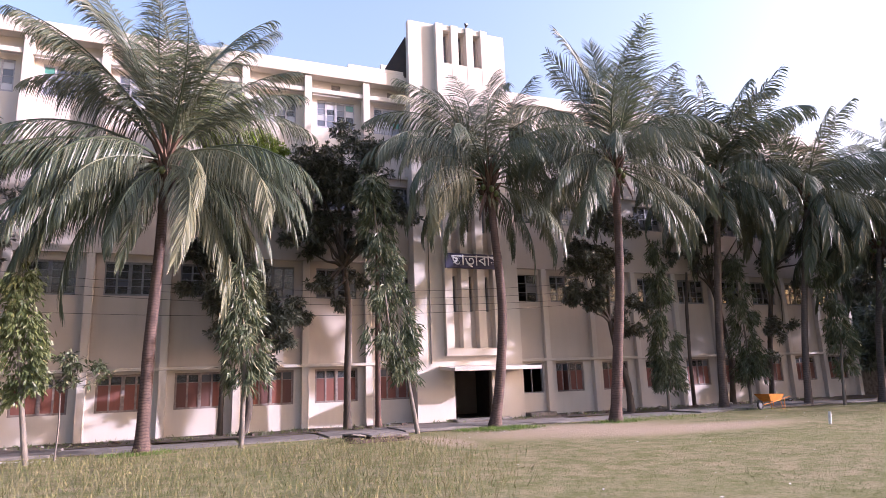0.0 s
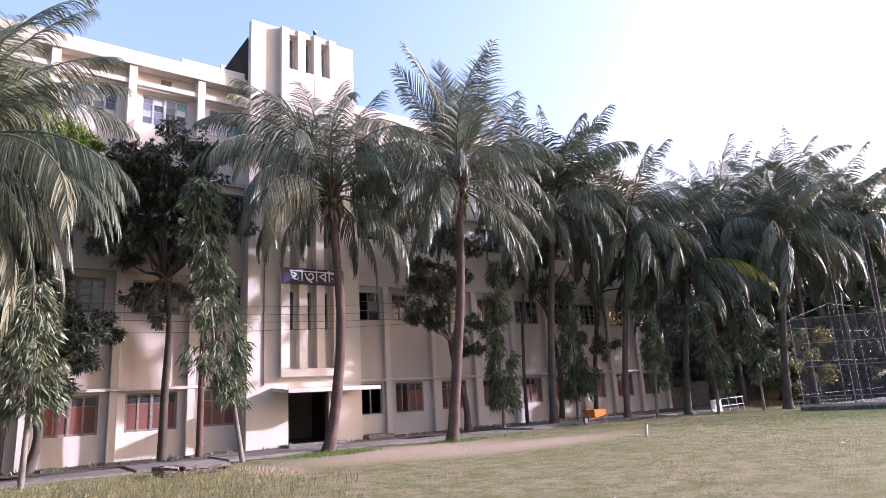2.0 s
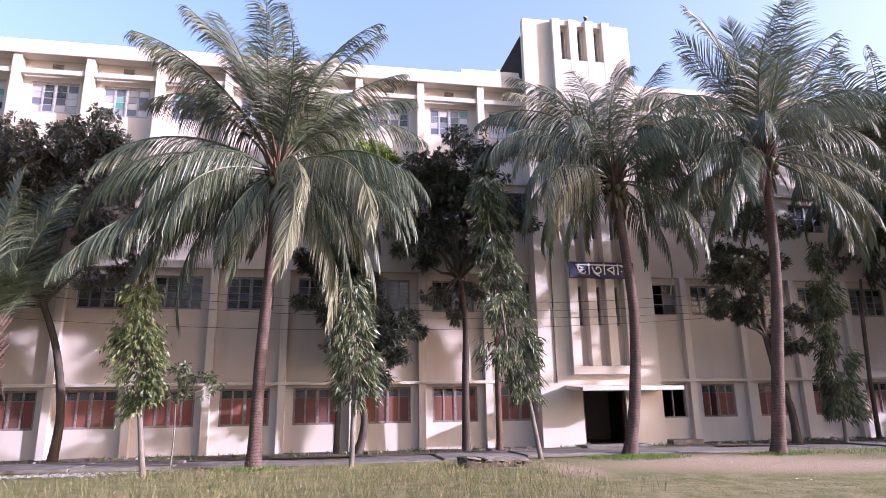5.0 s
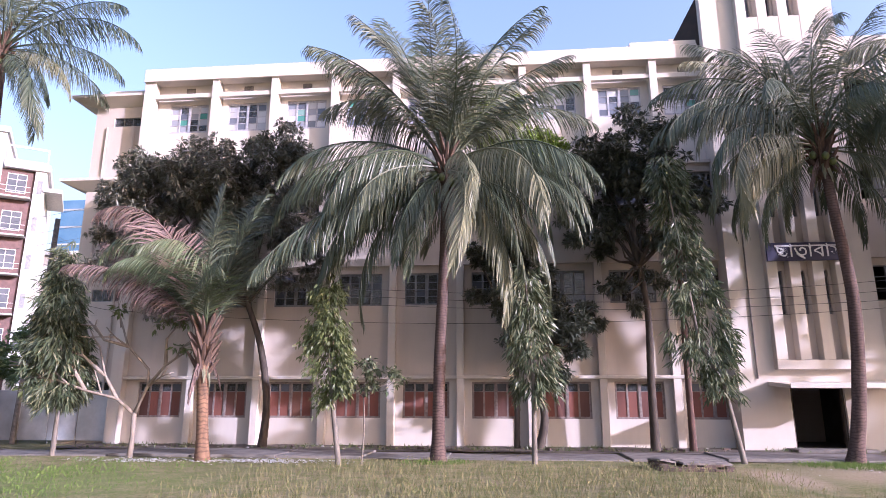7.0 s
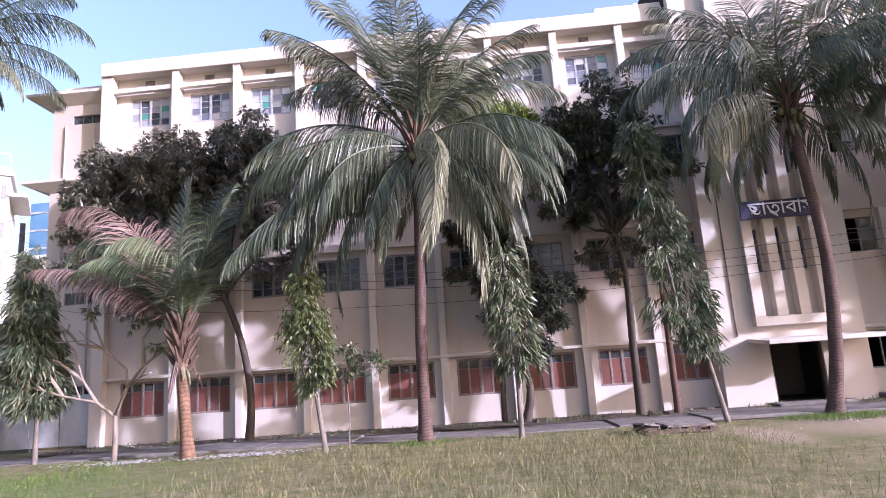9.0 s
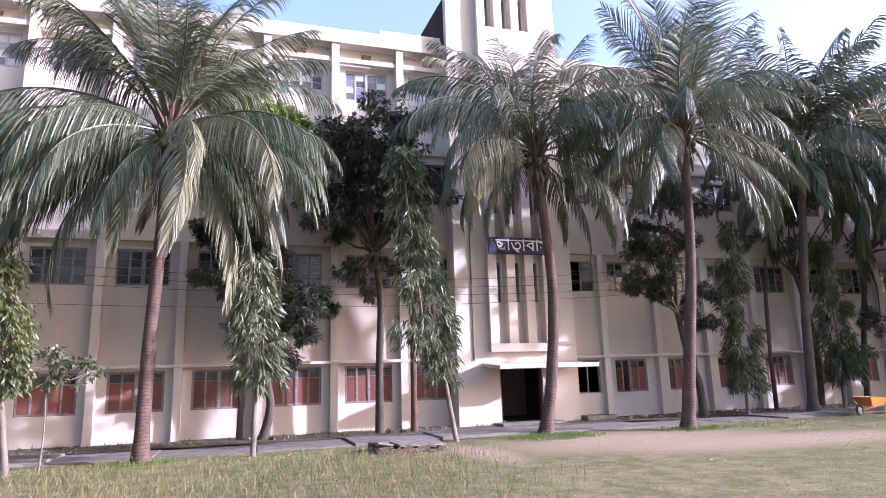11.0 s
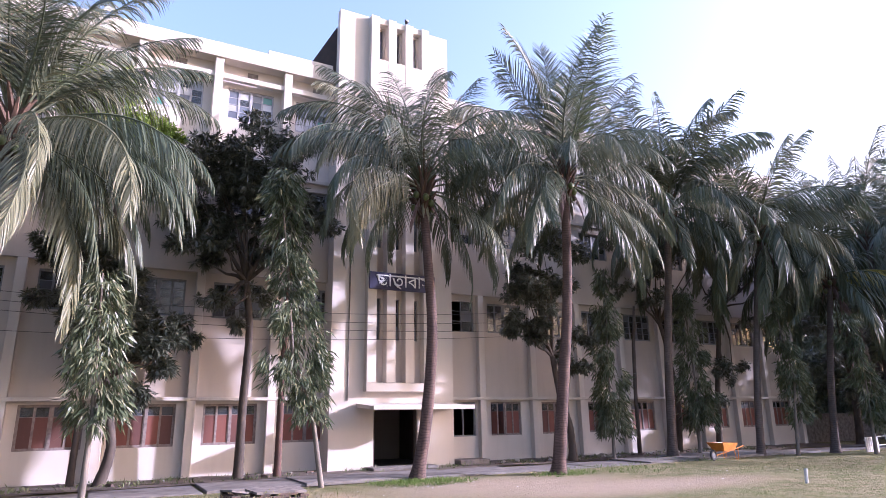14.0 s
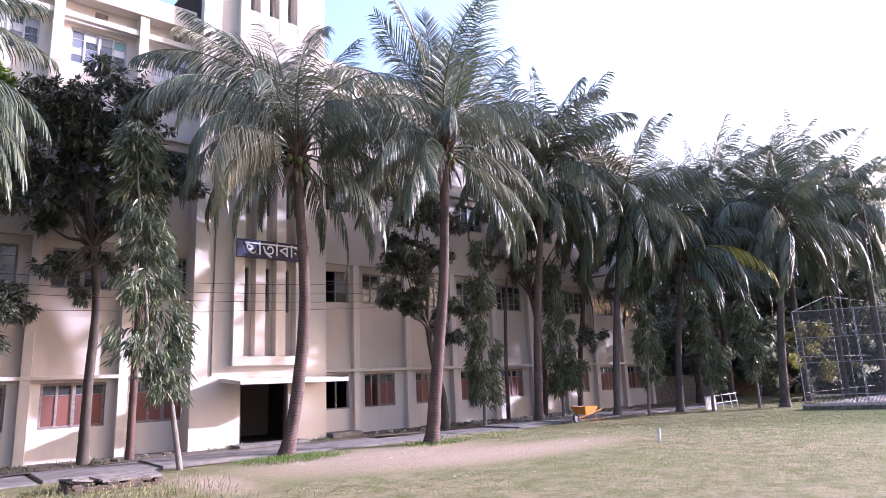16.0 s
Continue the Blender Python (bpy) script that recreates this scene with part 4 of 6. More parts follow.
SHAG = frond_data("frond", M_FRONDDRYLIT, -64, 22, 1.7, 85, leaf=0.4, pairs=40)
BROWN = frond_data("frond", M_FRONDRED, -48, 38, 2.2, 84, leaf=0.45, pairs=40)
NUT = Mesh().tube([(0, 0, 0.13), (0, 0, 0.08), (0, 0, 0), (0, 0, -0.09), (0, 0, -0.13)], [0.02, 0.085, 0.11, 0.08, 0.02], 8).data("coconut", M_VINE, True)


def palm(label, path, crown_scale, fronds, seed, r0=0.2, r1=0.14, skirt=9, nuts=True, stem=M_PALMBARK, far=False, droop=1.0, reach=1.1):
    """A coconut palm. fronds: rows of (compass degrees from +x, rise, bend, metres, colour, power), the last two at will;
    droop: how far the older ones sink; reach: how much longer the upright ones are."""
    x, y, z = path[0]
    base = Vector((x, y, 0))
    p = thing("coconut_palm", label, "palm tree", (x, y, 0), "coconut palms before the building")
    rel = [Vector(q) - base for q in path]
    part("trunk", trunk_mesh(rel, r0 * 0.84, r1 * 0.86), stem, p, smooth=True)
    top = rel[-1]
    r = random.Random(seed)
    # fibrous crown base with leaf stubs
    cm = Mesh()
    for i in range(30):
        a = i * 2.4
        d = Vector((math.cos(a), math.sin(a), 1.2 + 0.8 * r.random()))
        b = top + Vector((0, 0, -1.1 + 0.05 * i))
        cm.tube([b + d * 0.02, b + d * 0.24, b + d * 0.48], [0.10, 0.07, 0.03], 5)
    part("crown_base", cm, M_SHEATH, p, "reddish-brown fibrous crown base")
    for az, up, bend, ln, *more in fronds:
        mat = more[0] if more else GREEN
        if up < 48:
            up, bend = up - 8 * droop, bend + 22 * droop
        else:
            ln *= reach
        data = frond_shape(up, bend, mat, r.randrange(3), far, more[1] if len(more) > 1 else 1.15)
        # old fronds leave the crown lower than young ones
        foot = Vector((0, 0, 0.25 * up / 85 - 0.1 + r.uniform(-0.1, 0.1)))
        shared("frond", data, p, Matrix.Translation(top + foot) @ pose(0, 0, 0, 0, 0, az + r.uniform(-5, 5)) @ pose(0, 0, 0, r.uniform(-18, 18), r.uniform(-4, 4), 0) @ Matrix.Scale(ln / 5.0 * crown_scale * r.uniform(0.95, 1.05), 4), FROND_LABEL.get(mat.name, ""))
    for i in range(skirt):
        shared("frond", SHAG if i % 3 else BROWN, p, Matrix.Translation(top + Vector((0, 0, -0.3))) @ pose(0, 0, 0, 0, 0, i * 41 + seed * 7) @ Matrix.Scale(0.5 + 0.07 * (i % 4), 4), "withered hanging stalk")
    if nuts:
        for i in range(8):
            a = i * 0.9
            rr = 0.3 + 0.06 * (i % 3)
            shared("coconut", NUT, p, Matrix.Translation(top + Vector((rr * math.cos(a), rr * math.sin(a), -0.35 - 0.12 * (i % 4)))), "small green coconut")
    return p


def wheel(n_f, seed, low=-20, ln=5.2, extra=()):
    """A full crown: fronds turning by the golden angle from upright down to low, the middle ones bowing most."""
    r = random.Random(seed)
    out = []
    for i in range(n_f):
        s = i / (n_f - 1)
        up = 80 - (80 - low) * s ** 1.1 + r.uniform(-5, 5)
        bend = 34 + 250 * s * (1 - s) + r.uniform(-10, 14) + 14 * s
        out.append((i * 137.5 + r.uniform(-14, 14) + seed * 31, up, bend, ln * r.uniform(0.86, 1.08)))
    return out + list(extra)


palm("tall slender coconut palm with a high open crown", [(-17.9, 19.1, -0.1), (-18.2, 19.1, 5), (-18.6, 19.1, 10), (-18.95, 19.1, 14.7)], 1.0,
     [(0, 34, 72, 5.8), (8, 22, 62, 5.2), (-6, 50, 84, 5.4), (-38, -20, 60, 5.0), (-80, 8, 84, 4.2, DRY_LIT), (-22, -12, 60, 4.6), (4, 64, 70, 5.4), (170, 30, 80, 5.2), (182, 10, 72, 5.0), (195, -10, 60, 4.8), (188, 50, 90, 5.2), (90, 80, 24, 5.0), (30, 78, 36, 5.0), (150, 78, 36, 5.0), (-90, 76, 60, 4.6), (60, 45, 84, 5.0), (110, 40, 84, 5.0), (-120, 30, 96, 4.8), (-55, 40, 96, 4.8), (215, -25, 48, 4.8), (100, 5, 60, 4.6), (-140, 55, 84, 4.8), (-10, 4, 60, 4.6, DRY_LIT)], 3, 0.3, 0.2, skirt=4, droop=0.4)
palm("large coconut palm with broad drooping fronds", [(-1.9, 17.35, -0.1), (-1.85, 17.35, 3), (-1.72, 17.34, 6), (-1.68, 17.33, 8.7)], 1.0,
     [(186, 24, 74, 6.4), (200, 8, 60, 5.6), (178, 62, 108, 5.0, DRY_LIT, 1.6), (170, 22, 36, 5.2), (194, -6, 50, 5.6), (205, -20, 44, 5.4), (216, 32, 96, 5.2), (176, 68, 44, 5.8), (183, 40, 84, 5.8),
      (5, 58, 96, 5.2), (-6, 30, 80, 5.7), (-12, 10, 62, 5.2), (10, 44, 90, 5.5), (-20, -10, 50, 4.8), (3, 16, 60, 5.2), (-2, 24, 84, 5.8), (14, 66, 60, 5.4),
      (90, 82, 20, 5.2), (150, 78, 30, 5.3), (30, 78, 35, 5.3), (172, 80, 40, 5.0), (10, 76, 45, 5.1), (-60, 80, 40, 4.8), (-120, 76, 50, 4.8), (60, 70, 45, 5.0), (120, 70, 45, 5.0), (200, 66, 60, 5.0), (-15, 66, 65, 5.0), (160, 58, 55, 5.2), (20, 60, 55, 5.2), (100, 60, 60, 5.0), (-90, 70, 70, 4.6), (184, 74, 34, 5.2), (-4, 74, 34, 5.0), (135, 84, 24, 5.2), (48, 84, 30, 5.2),
      (-50, 16, 70, 5.8, DRY_LIT), (-77, 12, 75, 4.6, DRY_LIT), (-38, 24, 80, 5.6), (-102, -20, 50, 4.2), (-30, -16, 46, 4.8), (-142, 2, 60, 4.8), (-130, -28, 40, 4.2), (-160, 18, 70, 5.2), (-60, -24, 44, 4.4, DRY_LIT),
      (75, 30, 80, 5.0), (110, 25, 80, 5.0), (95, 6, 60, 4.6), (60, 10, 60, 4.6), (130, 8, 60, 4.8), (40, 26, 80, 5.0), (150, 30, 84, 5.0),
      (203, -8, 12, 6.6), (190, -14, 36, 5.6), (176, -16, 48, 5.4), (-8, -14, 44, 5.2), (-17, -26, 30, 4.8), (4, -12, 50, 5.2), (-46, -28, 44, 5.4, DRY_LIT), (-64, -8, 60, 5.2, DRY_LIT), (212, -8, 60, 5.2)], 11, 0.22, 0.15)
palm("coconut palm with a curved stem and ragged crown", [(9.52, 18.1, -0.1), (9.85, 18.05, 1.8), (10.05, 18.0, 4.4), (9.9, 18.0, 7.0), (9.75, 18.0, 9.25)], 1.0,
     [(178, 60, 132, 4.8), (190, 44, 120, 5.0, DRY_LIT), (200, 30, 120, 5.0), (185, 20, 96, 4.8), (170, 50, 112, 4.6), (182, 72, 84, 4.6, DRY_LIT), (172, 74, 60, 4.6), (90, 82, 24, 4.6), (20, 80, 24, 4.8), (10, 74, 24, 4.8), (150, 78, 40, 4.4), (60, 76, 40, 4.4),
      (0, 55, 100, 4.8), (-5, 42, 96, 5.2), (8, 35, 96, 5.0), (-10, 25, 90, 4.8), (2, 10, 82, 4.6), (-20, -5, 70, 4.4), (-60, 44, 120, 3.8), (-90, 52, 120, 3.4), (-130, 52, 124, 4.0), (-75, 68, 110, 4.2), (-40, 60, 110, 4.5), (-165, 48, 110, 4.4),
      (90, 30, 100, 4.4), (60, 40, 110, 4.4), (120, 40, 110, 4.4), (140, 10, 90, 4.4), (40, 5, 80, 4.4), (206, 10, 100, 4.6, DRY_LIT), (-95, 75, 90, 4.0), (194, 0, 84, 4.8), (-12, 0, 84, 4.6), (165, 62, 96, 4.6), (12, 64, 84, 4.6),
      (184, -20, 60, 4.2), (-6, -24, 60, 4.4), (205, 24, 130, 5.2, DRY_LIT)], 12, 0.24, 0.155, droop=0.6, reach=1.24)
palm("upright coconut palm with a dense green crown", [(13.96, 17.0, -0.1), (14.3, 16.95, 2.5), (14.72, 16.9, 5.8), (14.95, 16.9, 10.1)], 1.0,
     [(175, 76, 22, 4.9), (150, 76, 26, 5.0), (120, 82, 16, 5.2), (80, 85, 16, 5.2), (30, 80, 18, 5.2), (5, 66, 22, 5.0), (15, 76, 25, 5.0), (-90, 78, 60, 5.0), (-120, 82, 40, 5.0, FRESH), (-50, 76, 50, 5.0), (140, 76, 24, 5.4), (55, 76, 24, 5.4),
      (180, 50, 96, 5.6), (190, 36, 90, 5.4), (172, 25, 85, 5.2), (200, 12, 75, 5.0), (178, 5, 65, 4.8), (-15, 55, 100, 5.2), (-40, 62, 120, 5.0), (-5, 42, 90, 5.6), (5, 30, 80, 5.6), (-10, 18, 75, 5.4), (0, 5, 65, 5.2), (-25, -8, 55, 4.8),
      (-70, 46, 110, 4.2), (-100, 50, 120, 4.0), (-130, 40, 100, 4.4), (-150, 10, 80, 4.8), (90, 40, 90, 5.0), (60, 50, 90, 5.0), (120, 50, 90, 5.0), (100, 15, 70, 4.8), (70, 10, 70, 4.8), (140, 20, 80, 4.8), (205, -15, 55, 4.6), (-45, -25, 45, 4.4), (186, -24, 54, 4.8), (-4, -20, 60, 5.0)], 13, 0.26, 0.165, droop=0.6, reach=1.12)
far_label = "coconut palm with a long grey stem and dark drooping fronds"
palm(far_label, [(21.98, 19.7, -0.1), (22.2, 19.6, 4), (22.6, 19.5, 7.5), (22.9, 19.4, 10.6)], 1.0, wheel(34, 4, extra=((-30, 72, 84, 5.8), (10, 76, 60, 5.8), (-90, 74, 96, 5.4), (170, 74, 60, 5.6), (-80, 24, 92, 4.6, DRY_LIT), (60, 80, 30, 5.6), (-110, 76, 96, 5.8), (-140, 78, 48, 5.6))), 14, 0.23, 0.15, stem=M_GREYPALM, far=True, reach=1.12, droop=0.7)
palm(far_label, [(25.62, 18.3, -0.1), (26.0, 18.3, 3), (26.8, 18.25, 7), (27.5, 18.2, 9.9)], 1.0, wheel(34, 5, -40, extra=((-110, 24, 92, 5.0, DRY_LIT), (-50, 24, 92, 5.0, DRY_LIT), (180, 60, 110, 5.6), (0, 60, 110, 5.6), (-70, 64, 130, 5.6))), 15, 0.19, 0.13, stem=M_GREYPALM, far=True, reach=1.0, droop=0.7)
palm(far_label, [(29.5, 17.5, -0.1), (30.0, 17.5, 3), (30.8, 17.5, 6), (31.3, 17.5, 8.0)], 1.0, wheel(20, 6, -20, extra=((-24, 30, 84, 5.6, YELLOWED), (-48, 22, 84, 5.4, YELLOWED), (-120, -62, 24, 4.2, WITHERED), (-70, -64, 24, 4.0, WITHERED), (-95, -70, 12, 4.6, WITHERED))), 16, 0.2, 0.13, stem=M_GREYPALM, far=True, reach=1.0, droop=0.7)
palm(far_label, [(33.4, 14.3, -0.1), (34.0, 14.3, 3), (35.0, 14.2, 7), (35.8, 14.2, 9.6)], 1.0, wheel(28, 7, -30), 17, 0.25, 0.15, stem=M_GREYPALM, far=True, reach=1.0)
for i, (x, y, z, s) in enumerate(((41.5, 21.1, 12.6, 1.15), (37.5, 18.6, 11.2, 1.1), (39.5, 15.4, 11.5, 1.05), (44.0, 15.0, 11.8, 1.1), (43.0, 12.6, 10.6, 1.05), (50.5, 16.5, 12.4, 1.1), (46.0, 20.5, 13.0, 1.1))):
    palm("distant coconut palm in a dark grove", [(x - 0.6, y, -0.1), (x - 0.5, y, z * 0.4), (x, y, z)], s, wheel(22 + i % 3, 8 + i, -25, 5.4), 30 + i, 0.24, 0.16, skirt=0, nuts=False, stem=M_GREYPALM, far=True, reach=0.98)

# the short young palm
palm("short young palm with a ringed orange-brown stem and withered fronds", [(-8.6, 17.07, -0.1), (-8.68, 17.05, 1.0), (-8.75, 17.0, 2.2), (-8.8, 17.0, 3.3)], 1.0,
     [(176, 82, 110, 5.4, WITHERED, 2.6), (185, 56, 36, 4.4, WITHERED), (200, 66, 72, 4.0, WITHERED), (190, 82, 156, 5.2, FRESH, 1.9), (172, 80, 132, 4.2, FRESH, 1.7), (-100, 80, 132, 4.0, FRESH, 1.7), (-130, 76, 144, 4.0, FRESH, 1.7),
      (40, 85, 14, 4.8), (0, 82, 26, 4.6), (90, 82, 20, 4.8), (140, 82, 24, 4.4), (-30, 80, 48, 4.0), (60, 72, 48, 4.2), (10, 70, 60, 3.6), (-60, 74, 108, 3.4), (110, 72, 60, 4.0), (150, 70, 72, 4.0)], 21, 0.19, 0.19, skirt=9, nuts=False, stem=M_YOUNGBARK)


# ---------- broad-leaved trees ----------
def rosette_crown(name, blobs, per_blob, mat, seed, leaf=(0.18, 0.29), width=0.06, tuft=22, droop=0.35):
    """Leaves in tufts near the surface of several ellipsoids (centre, radii)."""
    r = np.random.RandomState(seed)
    base, way, side, ln = [], [], [], []
    for (cx, cy, cz, rx, ry, rz), cnt in zip(blobs, per_blob):
        clumps = max(6, int(cnt / 16))
        e = unit(r.normal(size=(clumps, 3)))
        e[:, 2] = np.abs(e[:, 2]) * np.where(r.rand(clumps) < 0.68, 1, -1)
        heart = e * (0.35 + 0.65 * r.rand(clumps, 1) ** 0.5) * np.array([rx, ry, rz])
        pick = r.randint(clumps, size=cnt)
        d = unit(e[pick] * 0.7 + r.normal(size=(cnt, 3)) * 0.6)
        size = 0.24 * (rx + ry + rz) / 3 + 0.12
        c = np.array([cx, cy, cz]) + heart[pick] + unit(r.normal(size=(cnt, 3))) * size * r.rand(cnt, 1) ** 0.4 * np.array([1.15, 1.0, 0.8])
        for i in range(cnt):
            dirs = unit(r.normal(size=(tuft, 3)) + 0.7 * d[i])
            dirs[:, 2] -= droop * r.rand(tuft)
            dirs = unit(dirs)
            base.append(np.repeat(c[i:i + 1], tuft, 0) + dirs * 0.03)
            way.append(dirs)
            side.append(unit(np.cross(dirs, r.normal(size=(tuft, 3)) * 0.5 + [0, 0, 1])))
            ln.append(r.uniform(leaf[0], leaf[1], tuft))
    base, way, side, ln = map(np.concatenate, (base, way, side, ln))
    return leaves_mesh(name, base, way, side, ln, width, mat, curl=0.2)


def broad_tree(name, label, category, stem, r0, r1, blobs, counts, mat, seed, bark_mat, group="", **kw):
    """A tree with a bent stem, limbs that reach its crown's lumps, and a leafy crown."""
    x, y, _ = stem[0]
    t = thing(name, label, category, (0, 0, 0), group)
    k = len(stem) - 1
    part("trunk", trunk_mesh(stem, r0, r1, 0.3, 0.45, 9), bark_mat, t, smooth=True)
    rr = random.Random(seed)
    end = Vector(stem[-1])
    for b in blobs:
        c = Vector(b[:3])
        for j in range(3):
            tip = c + Vector((rr.uniform(-0.6, 0.6) * b[3], rr.uniform(-0.5, 0.5) * b[4], rr.uniform(-0.3, 0.6) * b[5]))
            midp = end.lerp(tip, 0.5) + Vector((rr.uniform(-0.3, 0.3), rr.uniform(-0.2, 0.2), -0.15))
            part("limb", Mesh().tube([end - Vector((0, 0, 0.15)), end.lerp(midp, 0.5), midp, tip], [r1 * 0.8, r1 * 0.6, r1 * 0.42, 0.012], 6), bark_mat, t, smooth=True)
    ob = new("crown", rosette_crown("crown", blobs, counts, mat, seed, **kw))
    ob.parent = t
    return t


MG = "mango trees along the wall"
broad_tree("mango_tree", "spreading mango tree with a wide crown in a sunlit leaf tone", "tree", [(-8.6, 21.6, -0.1), (-8.5, 21.55, 1.6), (-8.85, 21.5, 3.6), (-9.4, 21.3, 5.2)], 0.15, 0.10,
           [(-12.8, 20.9, 8.8, 2.4, 1.5, 2.4), (-9.2, 20.9, 9.8, 2.4, 1.5, 2.0), (-11.0, 20.8, 9.0, 2.2, 1.5, 2.4), (-11.6, 20.6, 6.4, 2.8, 1.4, 1.8), (-8.2, 21.0, 7.4, 1.8, 1.2, 1.8), (-13.8, 20.8, 6.8, 1.6, 1.2, 1.6)], [760, 680, 640, 560, 340, 280], M_MANGOSUN, 51, M_BARK, MG, leaf=(0.18, 0.28), width=0.062)
broad_tree("mango_tree", "small mango tree with a crooked dark stem", "tree", [(1.1, 21.6, -0.1), (1.35, 21.55, 1.0), (1.2, 21.5, 2.0), (1.0, 21.4, 3.2)], 0.15, 0.10,
           [(0.6, 21.1, 5.2, 1.4, 1.1, 1.9), (2.3, 21.1, 3.7, 1.0, 0.9, 1.3), (-0.2, 21.2, 6.2, 1.2, 0.9, 1.2)], [380, 250, 220], M_MANGO, 52, M_BARK, MG)
broad_tree("mango_tree", "tall mango tree with a thick dark crown", "tree", [(5.0, 21.6, -0.1), (5.0, 21.55, 2.2), (5.05, 21.5, 4.6), (4.8, 21.3, 6.4)], 0.15, 0.10,
           [(3.6, 20.9, 9.0, 1.7, 1.3, 1.9), (5.2, 20.9, 10.2, 1.7, 1.3, 1.7), (6.2, 21.0, 8.4, 1.3, 1.1, 1.9), (4.2, 21.0, 7.0, 1.6, 1.1, 1.3), (4.6, 21.1, 5.3, 1.1, 0.8, 0.9)], [440, 400, 260, 170, 70], M_MANGO, 53, M_BARK, MG)
broad_tree("leafy_tree", "slender tree with fresh sunlit yellow-green leaves", "tree", [(0.4, 22.2, -0.1), (0.5, 22.15, 4), (0.7, 22.0, 8), (0.9, 21.8, 10)], 0.10, 0.05,
           [(-0.1, 21.2, 11.7, 1.3, 0.9, 1.2), (0.8, 21.2, 10.9, 1.2, 0.8, 1.0), (1.9, 21.2, 10.2, 0.9, 0.7, 0.8)], [420, 300, 160], M_BRIGHT, 54, M_BARK, leaf=(0.14, 0.2), width=0.06)
broad_tree("mango_tree", "leaning mango tree with a forked dark stem", "tree", [(17.6, 20.7, -0.1), (17.5, 20.65, 1.3), (17.05, 20.6, 2.6), (16.7, 20.5, 4.2)], 0.16, 0.10,
           [(15.4, 20.3, 6.1, 1.2, 1.0, 1.6), (16.6, 20.3, 7.6, 1.4, 1.1, 1.9), (17.8, 20.4, 4.2, 0.9, 0.7, 0.9), (15.6, 20.3, 4.9, 0.9, 0.7, 0.6)], [230, 280, 120, 90], M_MANGO, 55, M_BARK, MG)
broad_tree("mango_tree", "shady mango tree before the dim wall", "tree", [(24.6, 21.7, -0.1), (24.8, 21.7, 2.2), (24.4, 21.6, 4.6), (23.9, 21.5, 6.0)], 0.14, 0.09,
           [(22.6, 21.2, 8.6, 2.2, 1.1, 2.0), (25.4, 21.2, 8.4, 2.2, 1.1, 2.2), (24.0, 21.2, 6.9, 1.8, 0.9, 1.2)], [130, 110, 60], M_MANGO, 56, M_BARK, MG)
broad_tree("mango_tree", "shady mango tree before the dim wall", "tree", [(27.3, 21.7, -0.1), (27.6, 21.7, 2.5), (28.0, 21.6, 5.0), (28.3, 21.5, 7.0)], 0.15, 0.09,
           [(28.0, 21.2, 9.2, 2.5, 1.1, 2.3), (30.6, 21.0, 8.0, 2.1, 1.1, 2.2), (27.2, 20.6, 3.2, 1.0, 0.8, 1.0)], [150, 130, 50], M_MANGO, 57, M_BARK, MG)
# leaves take the lightened mango copy to lift the dark end
broad_tree("mango_tree", "dark tree closing the end of the wing", "tree", [(36.6, 20.4, -0.1), (36.8, 20.4, 2.5), (36.5, 20.3, 4.5)], 0.2, 0.12,
           [(34.8, 20.0, 7.0, 2.4, 1.4, 2.6), (37.6, 19.6, 6.2, 2.4, 1.6, 3.0), (36.4, 20.0, 3.6, 2.0, 1.2, 1.4)], [150, 160, 90], M_MANGOSUN, 58, M_BARK, MG, leaf=(0.25, 0.36), width=0.085)


